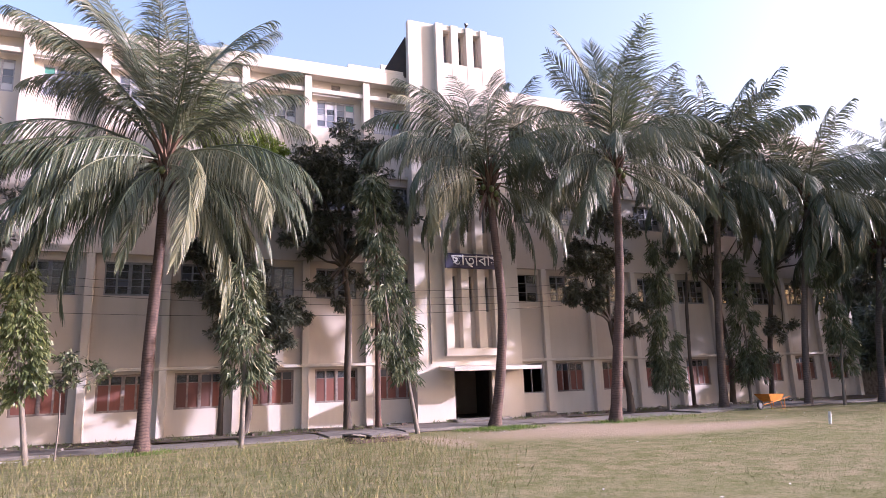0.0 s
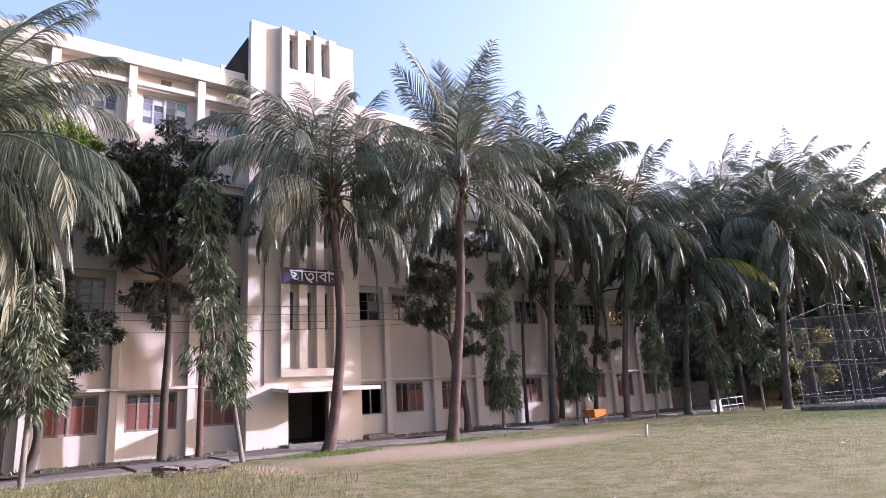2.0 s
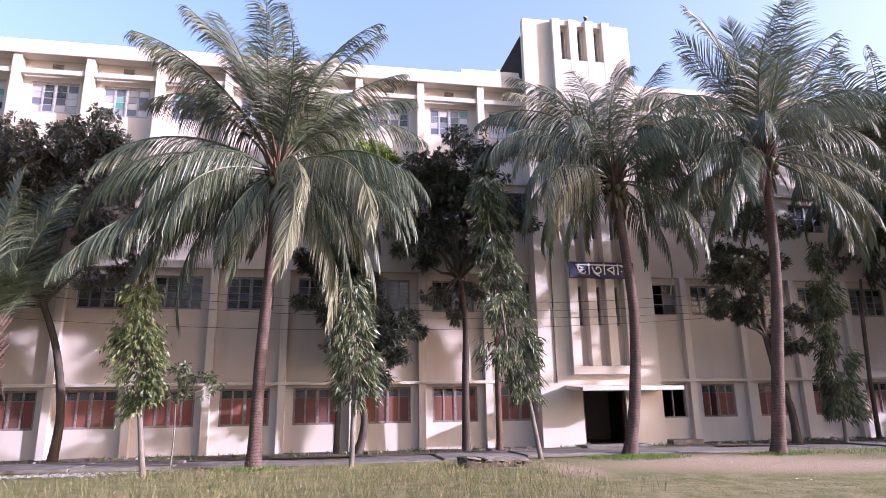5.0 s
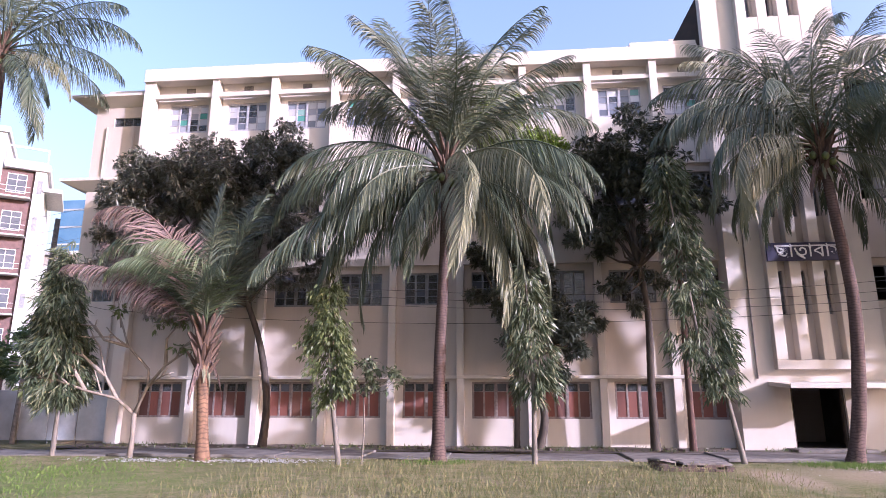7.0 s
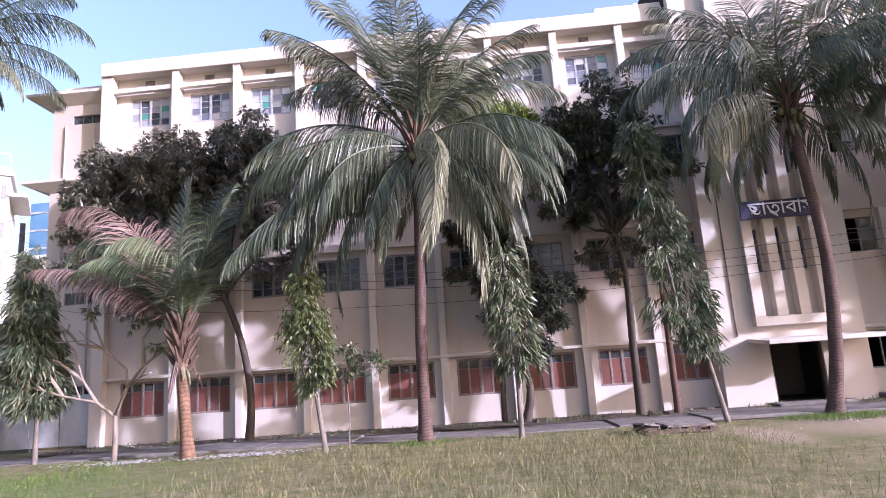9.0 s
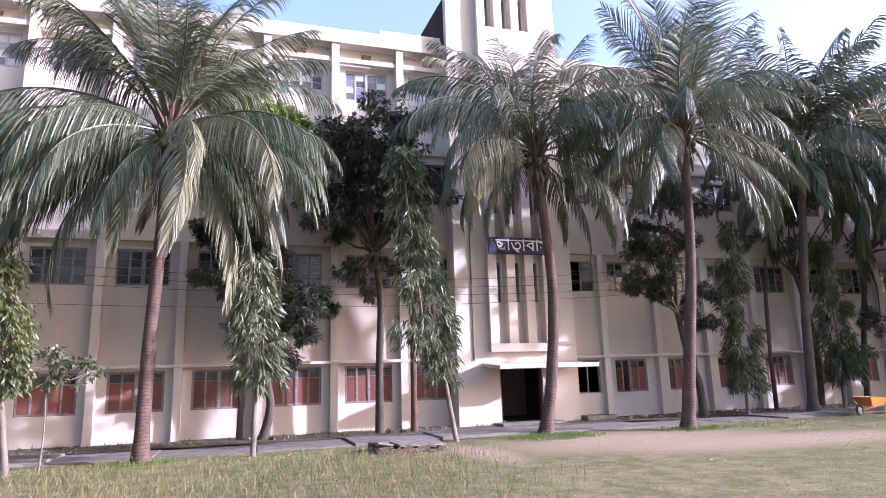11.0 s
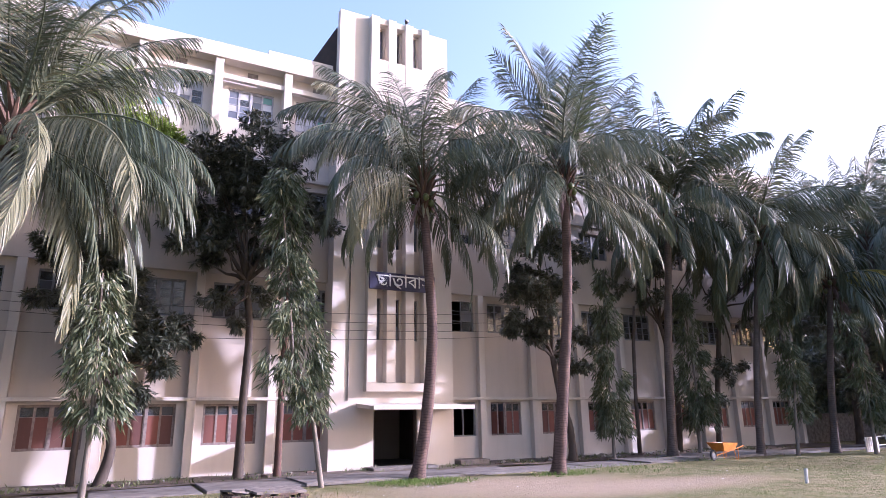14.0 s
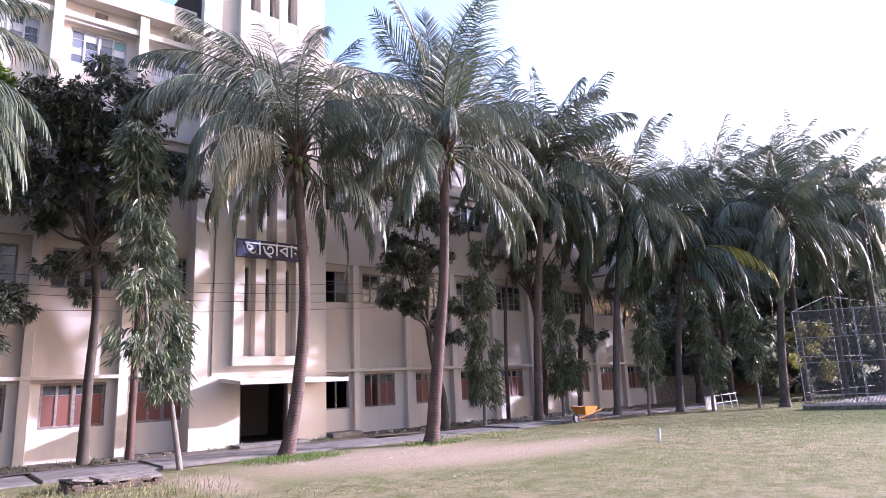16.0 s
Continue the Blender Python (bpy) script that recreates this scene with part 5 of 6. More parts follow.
# ---------- weeping mast trees ----------
def mast_tree(label, foot, stem_top, crown_pts, radii, cnt, mat, seed, bark_mat=M_GREYBARK, r0=0.07, leaf=(0.22, 0.40), name="mast_tree"):
    """A slim tree whose long wavy leaves hang down round a column through crown_pts (lowest first) with the given radii."""
    t = thing(name, label, "tree", (0, 0, 0), "weeping trees along the path" if name == "mast_tree" else "")
    line = [Vector(foot), Vector(stem_top)] + [Vector(p) for p in crown_pts[1:]]
    part("trunk", Mesh().tube([Vector(foot) - Vector((0, 0, 0.1))] + line, [r0 * 1.35, r0 * 1.15] + [r0 * (1 - 0.75 * i / (len(line) - 1)) for i in range(1, len(line))], 8), bark_mat, t, smooth=True)
    r = np.random.RandomState(seed)
    pts, rad = np.array(crown_pts, float), np.array(radii, float)
    groups = max(14, cnt // 13)
    f = r.rand(groups) * (len(pts) - 1)
    i = np.minimum(f.astype(int), len(pts) - 2)
    u = (f - i)[:, None]
    c = pts[i] * (1 - u) + pts[i + 1] * u
    rr = rad[i] * (1 - u[:, 0]) + rad[i + 1] * u[:, 0]
    a = r.rand(groups) * 2 * np.pi
    q = rr * (0.25 + 0.95 * r.rand(groups) ** 0.6)
    out = np.stack([np.cos(a), np.sin(a), np.zeros(groups)], 1)
    heart = c + out * q[:, None]
    pick = r.randint(groups, size=cnt)
    spread = r.normal(size=(cnt, 3)) * np.array([0.12, 0.12, 0.20])
    twig = heart[pick] + spread
    out, c = out[pick], c[pick]
    tuft = 7
    base = np.repeat(twig, tuft, 0) + r.normal(size=(cnt * tuft, 3)) * 0.05
    way = unit(np.repeat(out, tuft, 0) * 0.55 + r.normal(size=(cnt * tuft, 3)) * 0.38 + [0, 0, -0.85])
    side = unit(np.cross(way, r.normal(size=(cnt * tuft, 3))))
    ob = new("crown", leaves_mesh("crown", base, way, side, r.uniform(leaf[0], leaf[1], cnt * tuft), 0.05, mat, curl=0.1))
    ob.parent = t
    for k in range(10):
        j = r.randint(len(twig))
        s = Vector(c[j]) + Vector((0, 0, 0.15))
        part("twig", Mesh().tube([s, s.lerp(Vector(twig[j]), 0.5) + Vector((0, 0, 0.05)), Vector(twig[j])], [0.016, 0.012, 0.006], 4), bark_mat, t)
    return t


mast_tree("small weeping mast tree with pale drooping leaves", (0.77, 17.18, 0), (0.80, 17.1, 2.1), [(0.85, 17.1, 1.95), (0.75, 17.1, 3.0), (0.7, 17.1, 4.2), (0.65, 17.1, 5.3)], (0.4, 0.58, 0.45, 0.25), 430, M_MAST, 61)
mast_tree("leaning weeping mast tree with a pale slanting stem", (6.48, 17.75, 0), (6.15, 17.75, 2.0), [(5.85, 17.75, 2.0), (5.55, 17.75, 3.4), (5.35, 17.75, 5.4), (5.1, 17.8, 7.6), (5.0, 17.8, 8.8)], (0.5, 0.72, 0.5, 0.45, 0.2), 820, M_MAST, 62)
mast_tree("young tree wrapped in green creeper", (-4.5, 16.45, 0), (-4.75, 16.45, 1.8), [(-4.6, 16.45, 1.7), (-4.85, 16.45, 2.6), (-4.95, 16.45, 3.7), (-4.95, 16.45, 4.9)], (0.3, 0.45, 0.42, 0.25), 700, M_VINE, 63, leaf=(0.12, 0.19))
mast_tree("bushy cone-shaped mast tree beside the fence", (-13.9, 18.1, 0), (-13.9, 18.1, 1.9), [(-13.95, 18.1, 1.8), (-14.1, 18.0, 3.0), (-14.2, 18.0, 4.6), (-14.25, 18.0, 6.2)], (0.62, 0.72, 0.5, 0.12), 1900, M_MAST, 64, leaf=(0.24, 0.4))
mast_tree("slim dark weeping mast tree", (19.28, 20.2, 0), (19.3, 20.2, 1.4), [(19.35, 20.2, 1.2), (19.3, 20.2, 2.6), (19.4, 20.2, 5.0), (19.5, 20.2, 7.8)], (0.45, 0.6, 0.4, 0.18), 800, M_MAST, 65)
mast_tree("slim dark weeping mast tree", (24.2, 20.2, 0), (24.25, 20.2, 1.6), [(24.5, 20.2, 1.4), (24.4, 20.2, 3.0), (24.3, 20.2, 5.0), (24.2, 20.2, 7.2)], (0.5, 0.62, 0.45, 0.18), 720, M_MAST, 66)
mast_tree("slim weeping mast tree with silvery leaves", (26.9, 17.5, 0), (27.1, 17.5, 1.7), [(27.6, 17.5, 1.6), (27.4, 17.5, 3.2), (27.0, 17.5, 5.0), (26.7, 17.5, 6.6)], (0.4, 0.42, 0.3, 0.15), 460, M_MAST, 67)
mast_tree("slim weeping mast tree with silvery leaves", (30.0, 16.1, 0), (30.1, 16.1, 1.7), [(30.5, 16.1, 1.5), (30.2, 16.1, 3.0), (29.4, 16.1, 5.8)], (0.36, 0.38, 0.25), 400, M_MAST, 68)
mast_tree("slim weeping mast tree with silvery leaves", (32.5, 15.1, 0), (32.6, 15.1, 1.8), [(32.9, 15.1, 1.6), (32.6, 15.1, 3.2), (32.0, 15.1, 5.6)], (0.34, 0.36, 0.25), 400, M_MAST, 69)

# spindly sapling with a flat tuft of leaves
broad_tree("sapling", "spindly sapling with a flat tuft of leaves", "tree", [(-3.9, 16.6, -0.05), (-3.86, 16.6, 0.9), (-3.9, 16.6, 1.9)], 0.022, 0.016,
           [(-4.1, 16.55, 2.15, 0.6, 0.4, 0.22), (-3.3, 16.55, 2.2, 0.55, 0.4, 0.22), (-3.75, 16.55, 2.6, 0.4, 0.3, 0.2)], [34, 30, 16], M_MAST, 70, M_GREYBARK, leaf=(0.12, 0.2), width=0.07, tuft=8)

# bare frangipani with bent grey limbs
bare = thing("frangipani_tree", "bare pale-limbed frangipani with few leaves", "tree", (-11.22, 17.8, 0))
part("trunk", Mesh().tube([(0, 0, -0.1), (0.03, 0, 0.6), (0, 0, 1.3)], [0.09, 0.075, 0.065], 8), M_PALEBARK, bare, smooth=True)
for pts in (((0, 0, 1.25), (-0.6, 0, 1.7), (-1.6, -0.1, 1.95), (-2.6, -0.2, 2.3), (-3.5, -0.2, 2.35)), ((-0.6, 0, 1.7), (-1.2, 0.2, 2.4), (-1.5, 0.2, 3.3)), ((-1.6, -0.1, 1.95), (-2.2, 0, 2.7), (-2.7, 0.1, 3.0)), ((0, 0, 1.25), (0.35, 0, 2.1), (0.25, 0.1, 2.6), (-0.5, 0.1, 3.3), (-0.9, 0.1, 4.3)), ((0.35, 0, 2.1), (0.9, -0.1, 2.7), (1.5, -0.1, 3.1)), ((-0.5, 0.1, 3.3), (-1.3, 0.1, 3.5), (-1.9, 0.1, 4.1)), ((-1.2, 0.2, 2.4), (-2.0, 0.2, 3.0), (-2.9, 0.2, 3.3)), ((0.9, -0.1, 2.7), (0.8, 0, 3.5), (1.1, 0, 3.9)), ((-2.6, -0.2, 2.3), (-3.2, -0.2, 2.9)), ((-2.6, -0.2, 2.3), (-3.1, -0.3, 1.9))):
    k = len(pts)
    part("limb", Mesh().tube(pts, [0.06 - 0.034 * i / (k - 1) for i in range(k)], 6), M_PALEBARK, bare, smooth=True)
twig_rng = random.Random(33)
for s, lean in (((-1.6, -0.1, 1.95), -0.5), ((-1.1, -0.05, 1.85), -0.2), ((-2.1, -0.15, 2.1), -0.6), ((-2.6, -0.2, 2.3), -0.7), ((-1.5, 0.2, 3.3), -0.3), ((-2.2, 0, 2.7), -0.4), ((-0.5, 0.1, 3.3), -0.6), ((-2.9, 0.2, 3.3), -0.5), ((-1.3, 0.1, 3.5), -0.4), ((-2.0, 0.2, 3.0), -0.5), ((0.3, 0.0, 2.0), 0.5), ((1.2, -0.1, 2.9), 0.5), ((-3.0, -0.2, 2.32), -0.5), ((-0.8, 0.1, 3.9), -0.2)):
    a = Vector(s)
    b = a + Vector((lean * twig_rng.uniform(0.5, 1.0), twig_rng.uniform(-0.3, 0.2), twig_rng.uniform(0.25, 0.5)))
    c = b + Vector((lean * twig_rng.uniform(0.1, 0.8), twig_rng.uniform(-0.2, 0.2), twig_rng.uniform(0.2, 0.5)))
    d = b + Vector((lean * 0.9 - 0.15, twig_rng.uniform(-0.2, 0.2), twig_rng.uniform(-0.05, 0.15)))
    part("twig", Mesh().tube([a, b, c], [0.03, 0.024, 0.018], 5).tube([b, d], [0.024, 0.016], 5), M_PALEBARK, bare, smooth=True)
ob = new("leaves", rosette_crown("leaves", [(1.5, -0.1, 3.2, 0.3, 0.2, 0.2), (-0.9, 0.1, 4.4, 0.3, 0.2, 0.2), (1.1, 0, 4.0, 0.3, 0.2, 0.2), (0.4, 0.1, 4.0, 0.6, 0.2, 0.3), (-3.4, -0.2, 2.0, 0.3, 0.2, 0.2)], [7, 6, 7, 8, 5], M_VINE, 71, leaf=(0.18, 0.26), width=0.09, tuft=6))
ob.parent = bare

# dead stem with a dark clump of leaves and the reddish stem by the wall
dead = thing("dead_stem", "bare dark stem standing against the wall", "tree stem", (21.95, 21.5, 0))
part("trunk", Mesh().tube([(0, 0, -0.1), (0.05, 0, 2.5), (0.2, 0, 4.8), (0.45, 0, 6.6)], [0.10, 0.085, 0.08, 0.05], 8), M_BARK, dead, smooth=True)
red = thing("red_stem", "straight reddish tree stem beside the wall", "tree stem", (6.2, 21.5, 0))
part("trunk", trunk_mesh([(0, 0, -0.1), (0.02, 0, 3), (0.08, 0, 7.4)], 0.12, 0.09, 0.25, 0.3, 9), M_REDBARK, red, smooth=True)

# ---------- far woods on the east and west ----------
def grove(name, label, blobs, counts, mat, seed, **kw):
    ob = new(name, rosette_crown(name, blobs, counts, mat, seed, **kw))
    return tagged(ob, label, "trees", kind="stuff")


rs = random.Random(9)
blobs, counts = [], []
for i in range(40):
    x, y = rs.uniform(46, 68), rs.uniform(15, 46)
    h = rs.uniform(4.2, 7.8)
    blobs.append((x, y, h, rs.uniform(2.6, 4.2), rs.uniform(2.6, 4.2), h * 0.72 + 0.5))
    counts.append(230)
for i in range(18):
    blobs.append((rs.uniform(46, 54), 11 + 1.6 * i, 1.4, 2.0, 1.6, 1.8))
    counts.append(110)
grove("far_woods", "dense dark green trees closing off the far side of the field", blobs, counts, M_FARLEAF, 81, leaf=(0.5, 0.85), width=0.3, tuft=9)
blobs, counts = [], []
for i in range(10):
    x, y = rs.uniform(36, 43), rs.uniform(12, 26)
    blobs.append((x, y, rs.uniform(2.2, 4.5), rs.uniform(1.4, 2.4), rs.uniform(1.4, 2.4), rs.uniform(2.0, 3.4)))
    counts.append(95)
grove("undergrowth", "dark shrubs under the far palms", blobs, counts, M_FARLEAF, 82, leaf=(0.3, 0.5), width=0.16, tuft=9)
grove("yellow_shrub", "shrub with yellowing leaves beside the net", [(34.6, 13.2, 2.6, 1.1, 0.9, 1.6)], [150], M_YELLOWBUSH, 83, leaf=(0.16, 0.26), width=0.08, tuft=9)
blobs, counts = [], []
for i in range(9):
    blobs.append((rs.uniform(-36, -19), rs.uniform(26, 34), rs.uniform(2.5, 4.2), rs.uniform(1.6, 2.4), 1.6, rs.uniform(1.8, 2.8)))
    counts.append(130)
grove("garden_trees", "green garden trees behind the boundary wall", blobs, counts, M_GARDEN, 84, leaf=(0.25, 0.42), width=0.14, tuft=10)

# ---------- small things on the lawn ----------
def barrow(x, y, turn):
    b = thing("wheelbarrow", "orange steel wheelbarrow parked on the grass", "wheelbarrow", (x, y, 0))
    b.rotation_euler = (0, 0, radians(turn))
    tray = Mesh()
    lo = [(-0.35, -0.22, 0.33), (0.32, -0.22, 0.33), (0.32, 0.22, 0.33), (-0.35, 0.22, 0.33)]
    hi = [(-0.62, -0.36, 0.66), (0.48, -0.33, 0.62), (0.48, 0.33, 0.62), (-0.62, 0.36, 0.66)]
    tray.v += lo + hi + [(p[0] * 0.97, p[1] * 0.95, p[2]) for p in hi] + [(p[0] * 0.97, p[1] * 0.95, p[2] + 0.02) for p in lo]
    tray.f += [(0, 1, 2, 3)] + [(i, (i + 1) % 4, 4 + (i + 1) % 4, 4 + i) for i in range(4)] + [(4 + i, 4 + (i + 1) % 4, 8 + (i + 1) % 4, 8 + i) for i in range(4)] + [(8 + i, 8 + (i + 1) % 4, 12 + (i + 1) % 4, 12 + i) for i in range(4)] + [(12, 13, 14, 15)]
    part("tray", tray, M_ORANGE, b)
    for s in (-1, 1):
        part("handle", Mesh().tube([(-0.72, 0.1 * s, 0.2), (-0.2, 0.22 * s, 0.3), (0.5, 0.27 * s, 0.42), (0.95, 0.29 * s, 0.5)], [0.02] * 4, 6), M_ORANGE, b)
        part("leg", Mesh().tube([(0.3, 0.24 * s, 0.36), (0.38, 0.26 * s, 0.0), (0.52, 0.26 * s, 0.0), (0.55, 0.26 * s, 0.42)], [0.016] * 4, 6), M_ORANGE, b)
    wl = Mesh()
    ring = [(-0.78 + 0.16 * math.cos(i * math.pi / 9), 0, 0.2 + 0.16 * math.sin(i * math.pi / 9)) for i in range(19)]
    wl.tube(ring, [0.045] * 19, 8, False)
    w = part("tyre", wl, M_RUBBER, b, smooth=True)
    part("rim", Mesh().tube([(-0.78, -0.03, 0.2), (-0.78, 0.03, 0.2)], [0.11, 0.11], 12), M_GALV, w)


barrow(22.7, 17.75, 8)

post = thing("marker_post", "short leaning white painted post in the grass", "post", (17.32, 11.0, 0))
part("stake", Mesh().tube([(0, 0, -0.1), (0.02, 0, 0.15), (0.05, 0, 0.36)], [0.045, 0.045, 0.043], 8), M_PALEPAINT, post)

# broken inspection chamber: a brick rim with a tilted slab
mh = thing("inspection_chamber", "broken brick inspection chamber with a cracked concrete cover", "manhole", (4.55, 16.2, 0))
mh.scale = (0.86, 0.9, 0.72)
bk = Mesh().box(-0.12, 0.12, -0.055, 0.055, -0.035, 0.035, 0.006).data("brick", M_BRICK)
k = 0
for row in range(3):
    for sx, sy, nx in ((-0.95, -0.6, 1), (-0.95, 0.6, 1), (-0.95, -0.6, 0), (0.95, -0.6, 0)):
        for i in range(8 if nx else 5):
            k += 1
            if (k * 7) % 11 == 0 or (row == 2 and k % 3 == 0):
                continue
            m = pose(sx + 0.13 + 0.25 * i + 0.06 * (row % 2), sy, 0.03 + 0.075 * row, 0, 0, 3 * math.sin(k)) if nx else pose(sx, sy + 0.13 + 0.25 * i, 0.03 + 0.075 * row, 0, 0, 90 + 3 * math.sin(k))
            shared("brick", bk, mh, m)
cv = Mesh().prism([(-0.45, -0.62), (0.9, -0.66), (1.0, 0.1), (0.95, 0.62), (-0.2, 0.66), (-0.55, 0.2)], 0.0, 0.07)
shared("cover", cv.data("cover", M_OLDCONC), mh, pose(0.12, 0, 0.225, 2, 1.5, 3), "cracked concrete cover slab")
cv2 = Mesh().prism([(-0.4, -0.5), (0.05, -0.55), (0.0, 0.5), (-0.35, 0.55)], 0.0, 0.06)
shared("cover", cv2.data("cover", M_OLDCONC), mh, pose(-0.62, 0, 0.21, -5, 12, 8))

# worn white trestle frame and panel near the far palms
rack = thing("metal_trestle", "rusty white tubular trestle with a slatted panel", "trestle", (30.8, 16.4, 0))
for x in (0.0, 0.8, 1.6, 2.2):
    part("leg", Mesh().tube([(x, 0, 0), (x - 0.06, 0.05, 1.15 if x == 0 else 0.75)], [0.025, 0.025], 6), M_PALEPAINT, rack)
for z in (0.3, 0.66):
    part("rail", Mesh().tube([(-0.05, 0, z), (2.2, 0, z + 0.04)], [0.022, 0.022], 6), M_PALEPAINT, rack)
for i in range(7):
    part("slat", Mesh().box(-1.0 + 0.14 * i, -0.88 + 0.14 * i, -0.06, -0.03, 0.06, 0.66, 0.005), M_PALEPAINT, rack)
for z in (0.15, 0.52):
    part("rail", Mesh().box(-1.0, -0.04, -0.029, 0.0, z, z + 0.06), M_PALEPAINT, rack)

# ---------- practice court with nets ----------
court = thing("practice_court", "raised concrete practice court with a dark kerb", "court")
part("platform", Mesh().prism([(31.2, 12.6), (33.4, 8.6), (36.8, 2.0), (52, 2.0), (52, 12.9), (34, 12.9)], -0.1, 0.16), M_CONCRETE, court)
part("kerb", Mesh().tube([(31.1, 12.6, 0.1), (33.3, 8.6, 0.1), (36.7, 2.0, 0.1)], [0.17, 0.17, 0.17], 4), M_OLDCONC, court)
net = thing("net_cage", "tall tube frame hung with fine dark netting", "net")
A, Bp = Vector((31.7, 12.7, 0.1)), Vector((37.6, 2.2, 0.1))
hgt = 4.2
nposts = 6
for i in range(nposts):
    p = A.lerp(Bp, i / (nposts - 1))
    part("post", Mesh().tube([p, p + Vector((0, 0, hgt))], [0.024, 0.024], 6), M_GALV, net)
for z in (0.5, 1.9, 3.0, hgt):
    part("rail", Mesh().tube([A + Vector((0, 0, z)), Bp + Vector((0, 0, z))], [0.016, 0.016], 6), M_NETRAIL, net)
mesh_net = Mesh()
ax = (Bp - A).normalized()
span = (Bp - A).length
sd = Vector((-ax.y, ax.x, 0)) * 0.004
i = 0.0
while i < span:
    p = A + ax * i
    mesh_net.quad(p - ax * 0.006, p + ax * 0.006, p + ax * 0.006 + Vector((0, 0, hgt)), p - ax * 0.006 + Vector((0, 0, hgt)))
    i += 0.05
z = 0.1
while z < hgt:
    mesh_net.quad(A + sd + Vector((0, 0, z - 0.006)), Bp + sd + Vector((0, 0, z - 0.006)), Bp + sd + Vector((0, 0, z + 0.006)), A + sd + Vector((0, 0, z + 0.006)))
    z += 0.05
part("netting", mesh_net, M_NET, net, "fine grey netting")["kind"] = "stuff"
back0 = Vector((36.5, 12.8, 0.1))
for i in range(5):
    p = back0 + Vector((3.2 * i, 0, 0))
    part("post", Mesh().tube([p, p + Vector((0, 0, 5.2))], [0.024, 0.024], 6), M_GALV, net)
for z in (0.6, 2.2, 3.8, 5.2):
    part("rail", Mesh().tube([A + Vector((0, 0, min(z, hgt))), back0 + Vector((0, 0, z)), back0 + Vector((12.8, 0, z))], [0.010] * 3, 6), M_GALV, net)
for x, y in ((34.6, 11.6), (35.4, 10.2)):
    lp = thing("lamp_pole", "thin galvanised light pole by the court", "pole", (x, y, 0))
    part("shaft", Mesh().tube([(0, 0, 0), (0.05, 0, 9.5)], [0.026, 0.02], 8), M_GALV, lp)
bagm = Mesh().tube([(0, 0, 0.08), (0.3, 0, 0.2), (0.8, 0, 0.26), (1.3, 0.05, 0.2), (1.7, 0.05, 0.07)], [0.06, 0.18, 0.2, 0.17, 0.05], 8)
bag = part("white_sack", bagm, M_PALEPAINT, smooth=True)
bag.location = (36.2, 9.2, 0.17)
tagged(bag, "crumpled white sack lying on the court", "sack")
low = thing("wall_far", "low grey wall beyond the far palms", "wall", kind="structure")
part("wall_body", Mesh().box(35.9, 60, 23.4, 23.6, -0.1, 1.6, 0.02), M_OLDCONC, low)

# ---------- rubble along the wall foot ----------
def stone_data(seed):
    r = random.Random(seed)
    bm = bmesh.new()
    bmesh.ops.create_icosphere(bm, subdivisions=1, radius=1)
    for v in bm.verts:
        v.co *= r.uniform(0.7, 1.15)
    me = bpy.data.meshes.new("stone")
    bm.to_mesh(me)
    bm.free()
    me.materials.append(M_STONE)
    return me


stones = [stone_data(i) for i in range(4)]
r = random.Random(14)
heap = thing("rubble", "scattered stones and broken bricks along the wall foot", "rubble")
for i in range(110):
    x = r.uniform(14.0, 30.0) if i < 70 else r.uniform(-14, 8)
    s = r.uniform(0.04, 0.13) if i < 70 else r.uniform(0.02, 0.06)
    if i % 5 == 0:
        shared("brick", bk, heap, pose(x, r.uniform(21.0, 22.5), 0.06, r.uniform(-20, 20), r.uniform(-20, 20), r.uniform(0, 180)))
    else:
        shared("stone", stones[i % 4], heap, pose(x, r.uniform(20.9, 22.6), 0.05 + s * 0.3, 0, 0, r.uniform(0, 360)) @ Matrix.Diagonal((s * 1.3, s, s * 0.7, 1)))
chips = Mesh()
for i in range(1220):
    if i < 1100:
        x, y = r.choice((-10.4, -6.6, -7.0)) + r.gauss(0, 0.9), r.gauss(16.9, 0.3)
    elif i < 1150:
        x, y = r.gauss(8.9, 0.8), r.gauss(16.0, 0.35)
    else:
        x, y = r.uniform(5, 32), r.uniform(4, 15)
    s = r.uniform(0.02, 0.06) if i < 1100 else r.uniform(0.015, 0.045)
    a = r.uniform(0, 6.3)
    z = rise(x, y) + 0.012
    pts = [(x + s * (0.6 + 0.6 * r.random()) * math.cos(a + k * 1.57), y + s * math.sin(a + k * 1.57), z + 0.02 * r.random()) for k in range(4)]
    chips.quad(*pts)
tagged(part("litter", chips, M_PALEPAINT), "white scraps and chips lying on the grass", "litter", kind="stuff")

# ---------- grass ----------
def blades(name, label, pts, height, width, mat, lean, seed):
    """Grass blades or stalks at the given points."""
    rg = np.random.RandomState(seed)
    cnt = len(pts)
    way = unit(np.stack([rg.normal(0, lean, cnt), rg.normal(0, lean, cnt), np.ones(cnt)], 1))
    side = unit(np.cross(way, np.stack([rg.normal(size=cnt), rg.normal(size=cnt), np.zeros(cnt)], 1)))
    ob = new(name, leaves_mesh(name, pts, way, side, height, width, mat, curl=0.05))
    return tagged(ob, label, "grass", kind="stuff")


def scatter(cnt, x0, x1, y0, y1, seed, keep):
    rg = np.random.RandomState(seed)
    x, y = rg.uniform(x0, x1, cnt), rg.uniform(y0, y1, cnt)
    ok = rg.rand(cnt) < keep(x, y)
    x, y = x[ok], y[ok]
    z = np.array([rise(a, b) - 0.015 for a, b in zip(x, y)])
    return np.stack([x, y, z], 1), rg


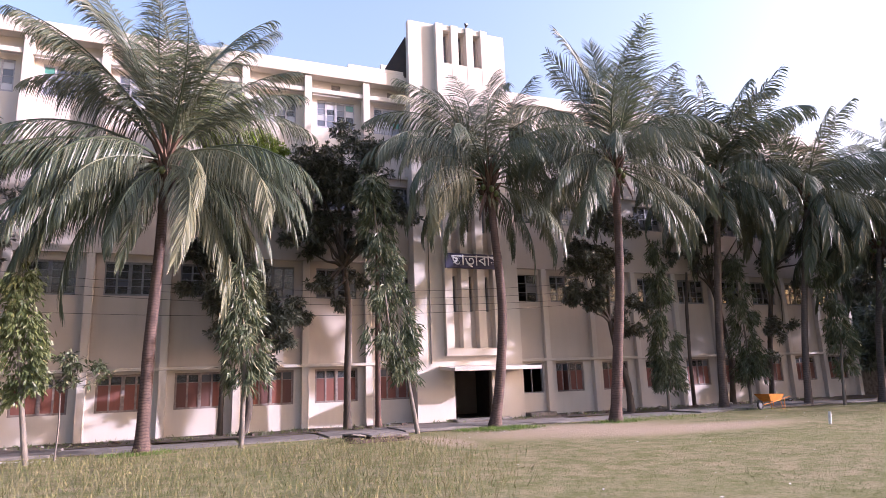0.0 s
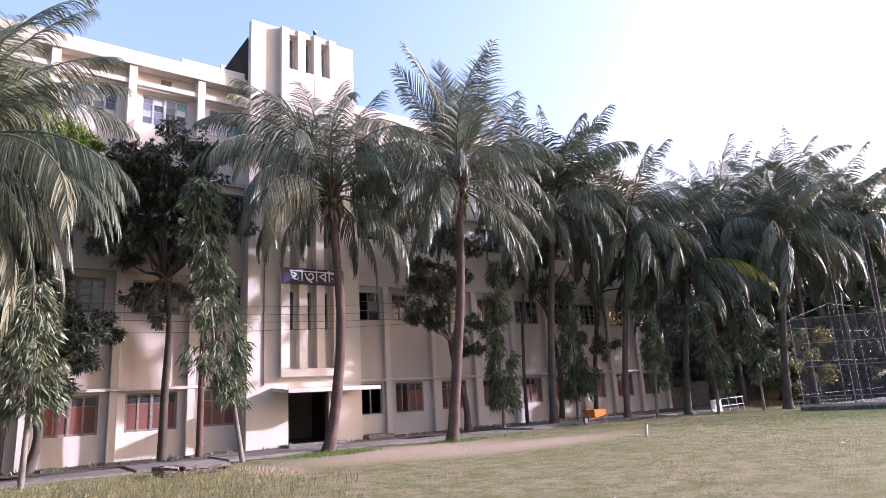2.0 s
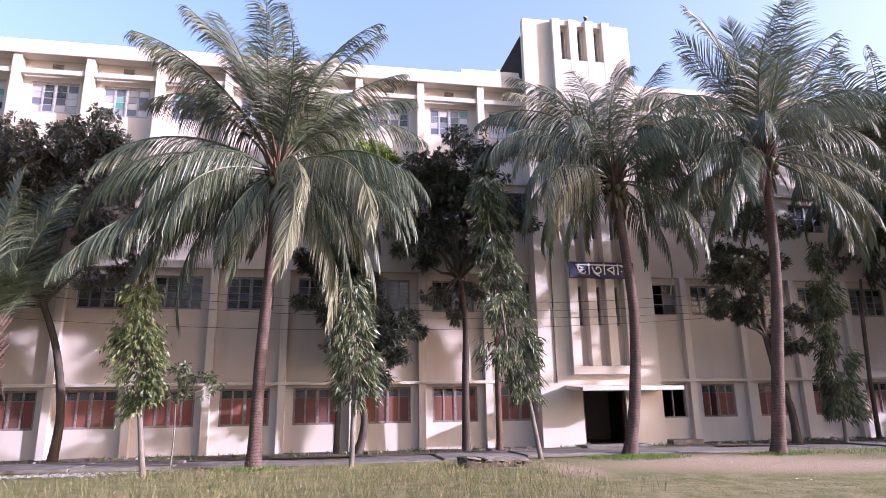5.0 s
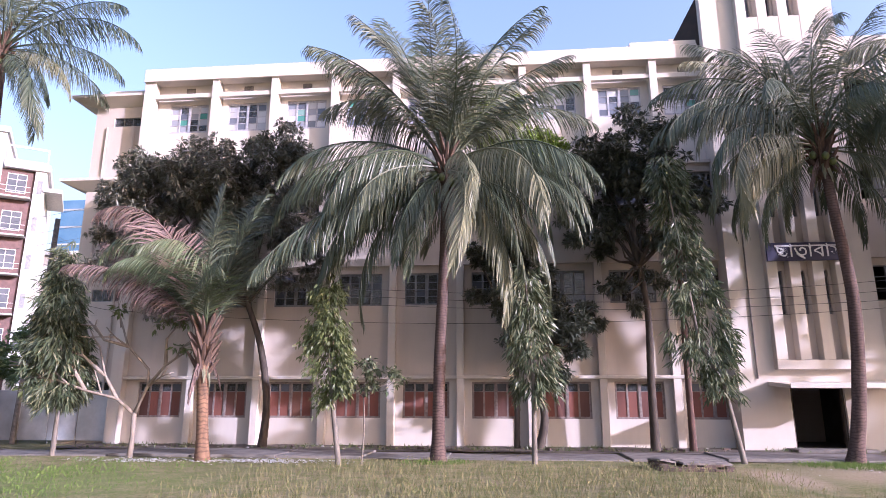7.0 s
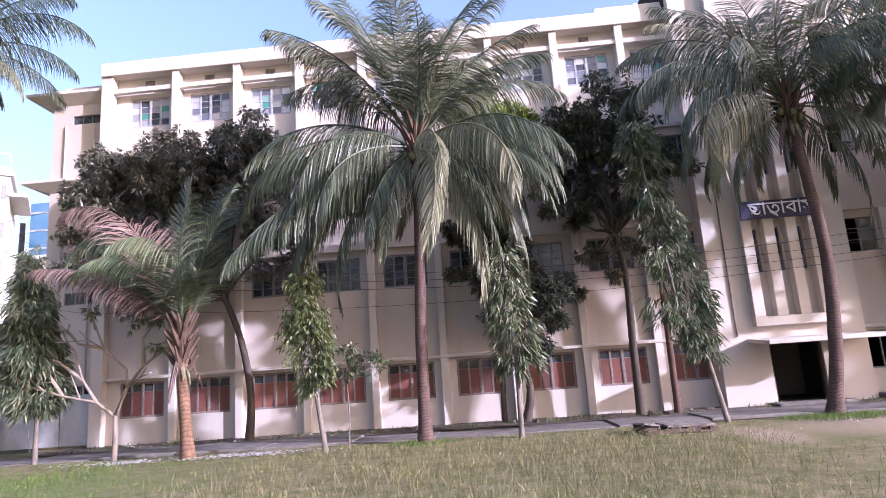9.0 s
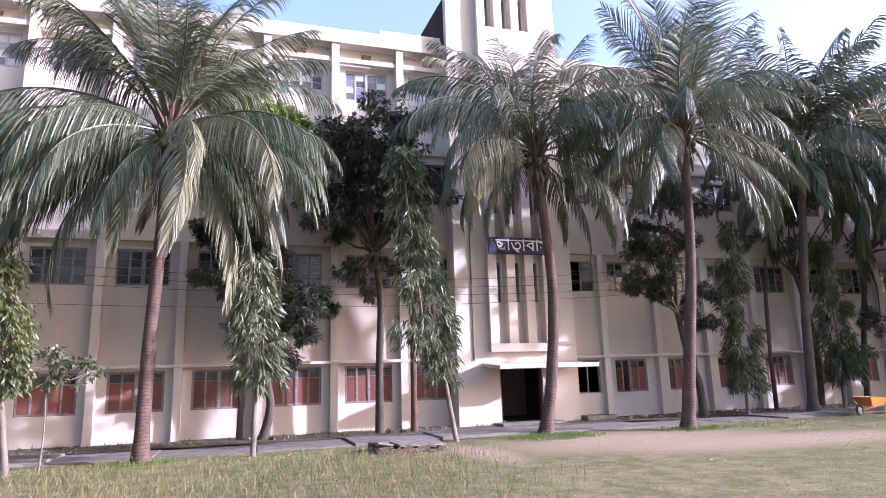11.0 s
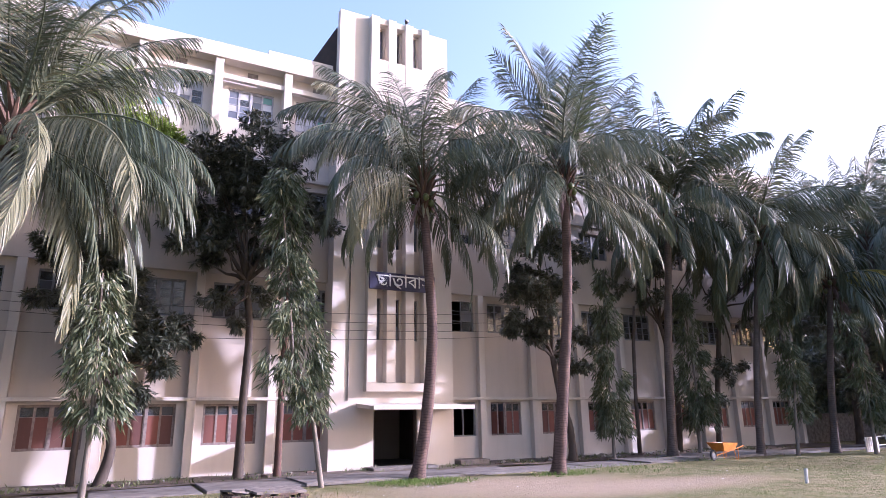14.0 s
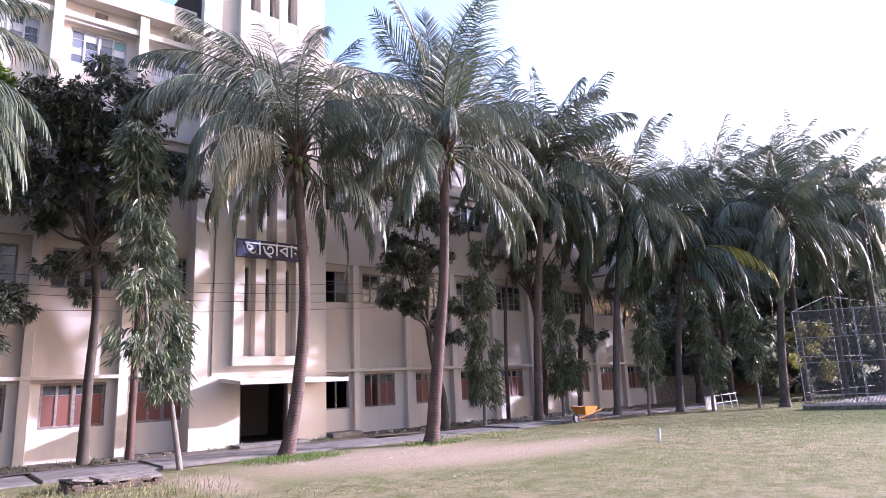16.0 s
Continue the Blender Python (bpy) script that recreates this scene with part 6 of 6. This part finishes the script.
def patchy(x, y, f):
    return 0.5 + 0.5 * np.sin(f * x + 1.3 * np.sin(0.7 * f * y)) * np.sin(0.9 * f * y + 1.7 * np.sin(0.6 * f * x + 1))


def bare_earth(x, y):
    e = np.minimum(((x - 10.8) / 5.4) ** 2 + ((y - 15.0) / 3.3) ** 2, ((x - 13.8) / 6.5) ** 2 + ((y - 12.9) / 2.3) ** 2)
    return np.clip((e - 0.55) * 1.6, 0.03, 1)


def tall_zone(x, y):
    return np.clip(1 - ((x + 0.2) / 6.6) ** 4, 0, 1) * np.clip((y - 4) / 3, 0, 1) * np.clip((16.3 - y) / 1.5, 0, 1) * np.clip((7.6 - 0.42 * (13 - y) - x) / 1.5, 0, 1)


p, rg = scatter(26000, -8, 8, 4, 16.5, 1, lambda x, y: tall_zone(x, y) * (0.25 + 0.75 * patchy(x, y, 1.1)))
blades("tall_grass", "tall dry straw-coloured grass gone to seed", p, rg.uniform(0.12, 0.36, len(p)), 0.011, M_STRAW, 0.34, 2)
top = p + np.stack([rg.normal(0, 0.05, len(p)), rg.normal(0, 0.05, len(p)), rg.uniform(0.10, 0.28, len(p))], 1)
sel = rg.rand(len(p)) < 0.35
blades("seed_heads", "pale seed heads over the dry grass", top[sel], rg.uniform(0.05, 0.10, sel.sum()), 0.02, M_STRAW, 0.5, 3)
p, rg = scatter(330000, -22, 42, -5, 18.0, 4, lambda x, y: bare_earth(x, y) * (0.25 + 0.75 * patchy(x, y, 1.3)) * np.clip((x + 2.5 * y) / 12, 0, 1))
blades("short_grass", "short patchy lawn grass", p, rg.uniform(0.018, 0.045, len(p)), 0.008, M_GRASS, 1.0, 5)
p, rg = scatter(30000, -22, -7, 8, 17.2, 6, lambda x, y: 0.9 * patchy(x, y, 1.0) * np.clip((-7 - x) / 4, 0, 1))
blades("green_grass", "thicker green grass near the path", p, rg.uniform(0.05, 0.14, len(p)), 0.018, M_LUSH, 0.5, 7)
for k, (cx, cy, rad, cnt) in enumerate(((9.3, 17.3, 1.25, 3000), (13.95, 16.8, 0.9, 900), (-1.9, 17.1, 0.8, 1300), (16.5, 17.3, 2.0, 800), (21.9, 18.9, 1.6, 1300))):
    p, rg = scatter(cnt, cx - rad * 1.4, cx + rad * 1.4, cy - rad, cy + rad * 0.6, 20 + k, lambda x, y: np.clip(1.2 - ((x - cx) / rad / 1.3) ** 2 - ((y - cy) / rad) ** 2, 0, 1))
    blades("grass_tuft", "green tuft of grass round a palm foot", p, rg.uniform(0.06, 0.18, len(p)), 0.014, M_LUSH, 0.5, 30 + k)
p, rg = scatter(7000, -15, 32, 20.6, 22.6, 8, lambda x, y: patchy(x, y, 1.9) ** 2)
p[:, 2] = 0.03
blades("weeds", "low green weeds along the wall foot", p, rg.uniform(0.05, 0.2, len(p)), 0.03, M_VINE, 0.7, 9)
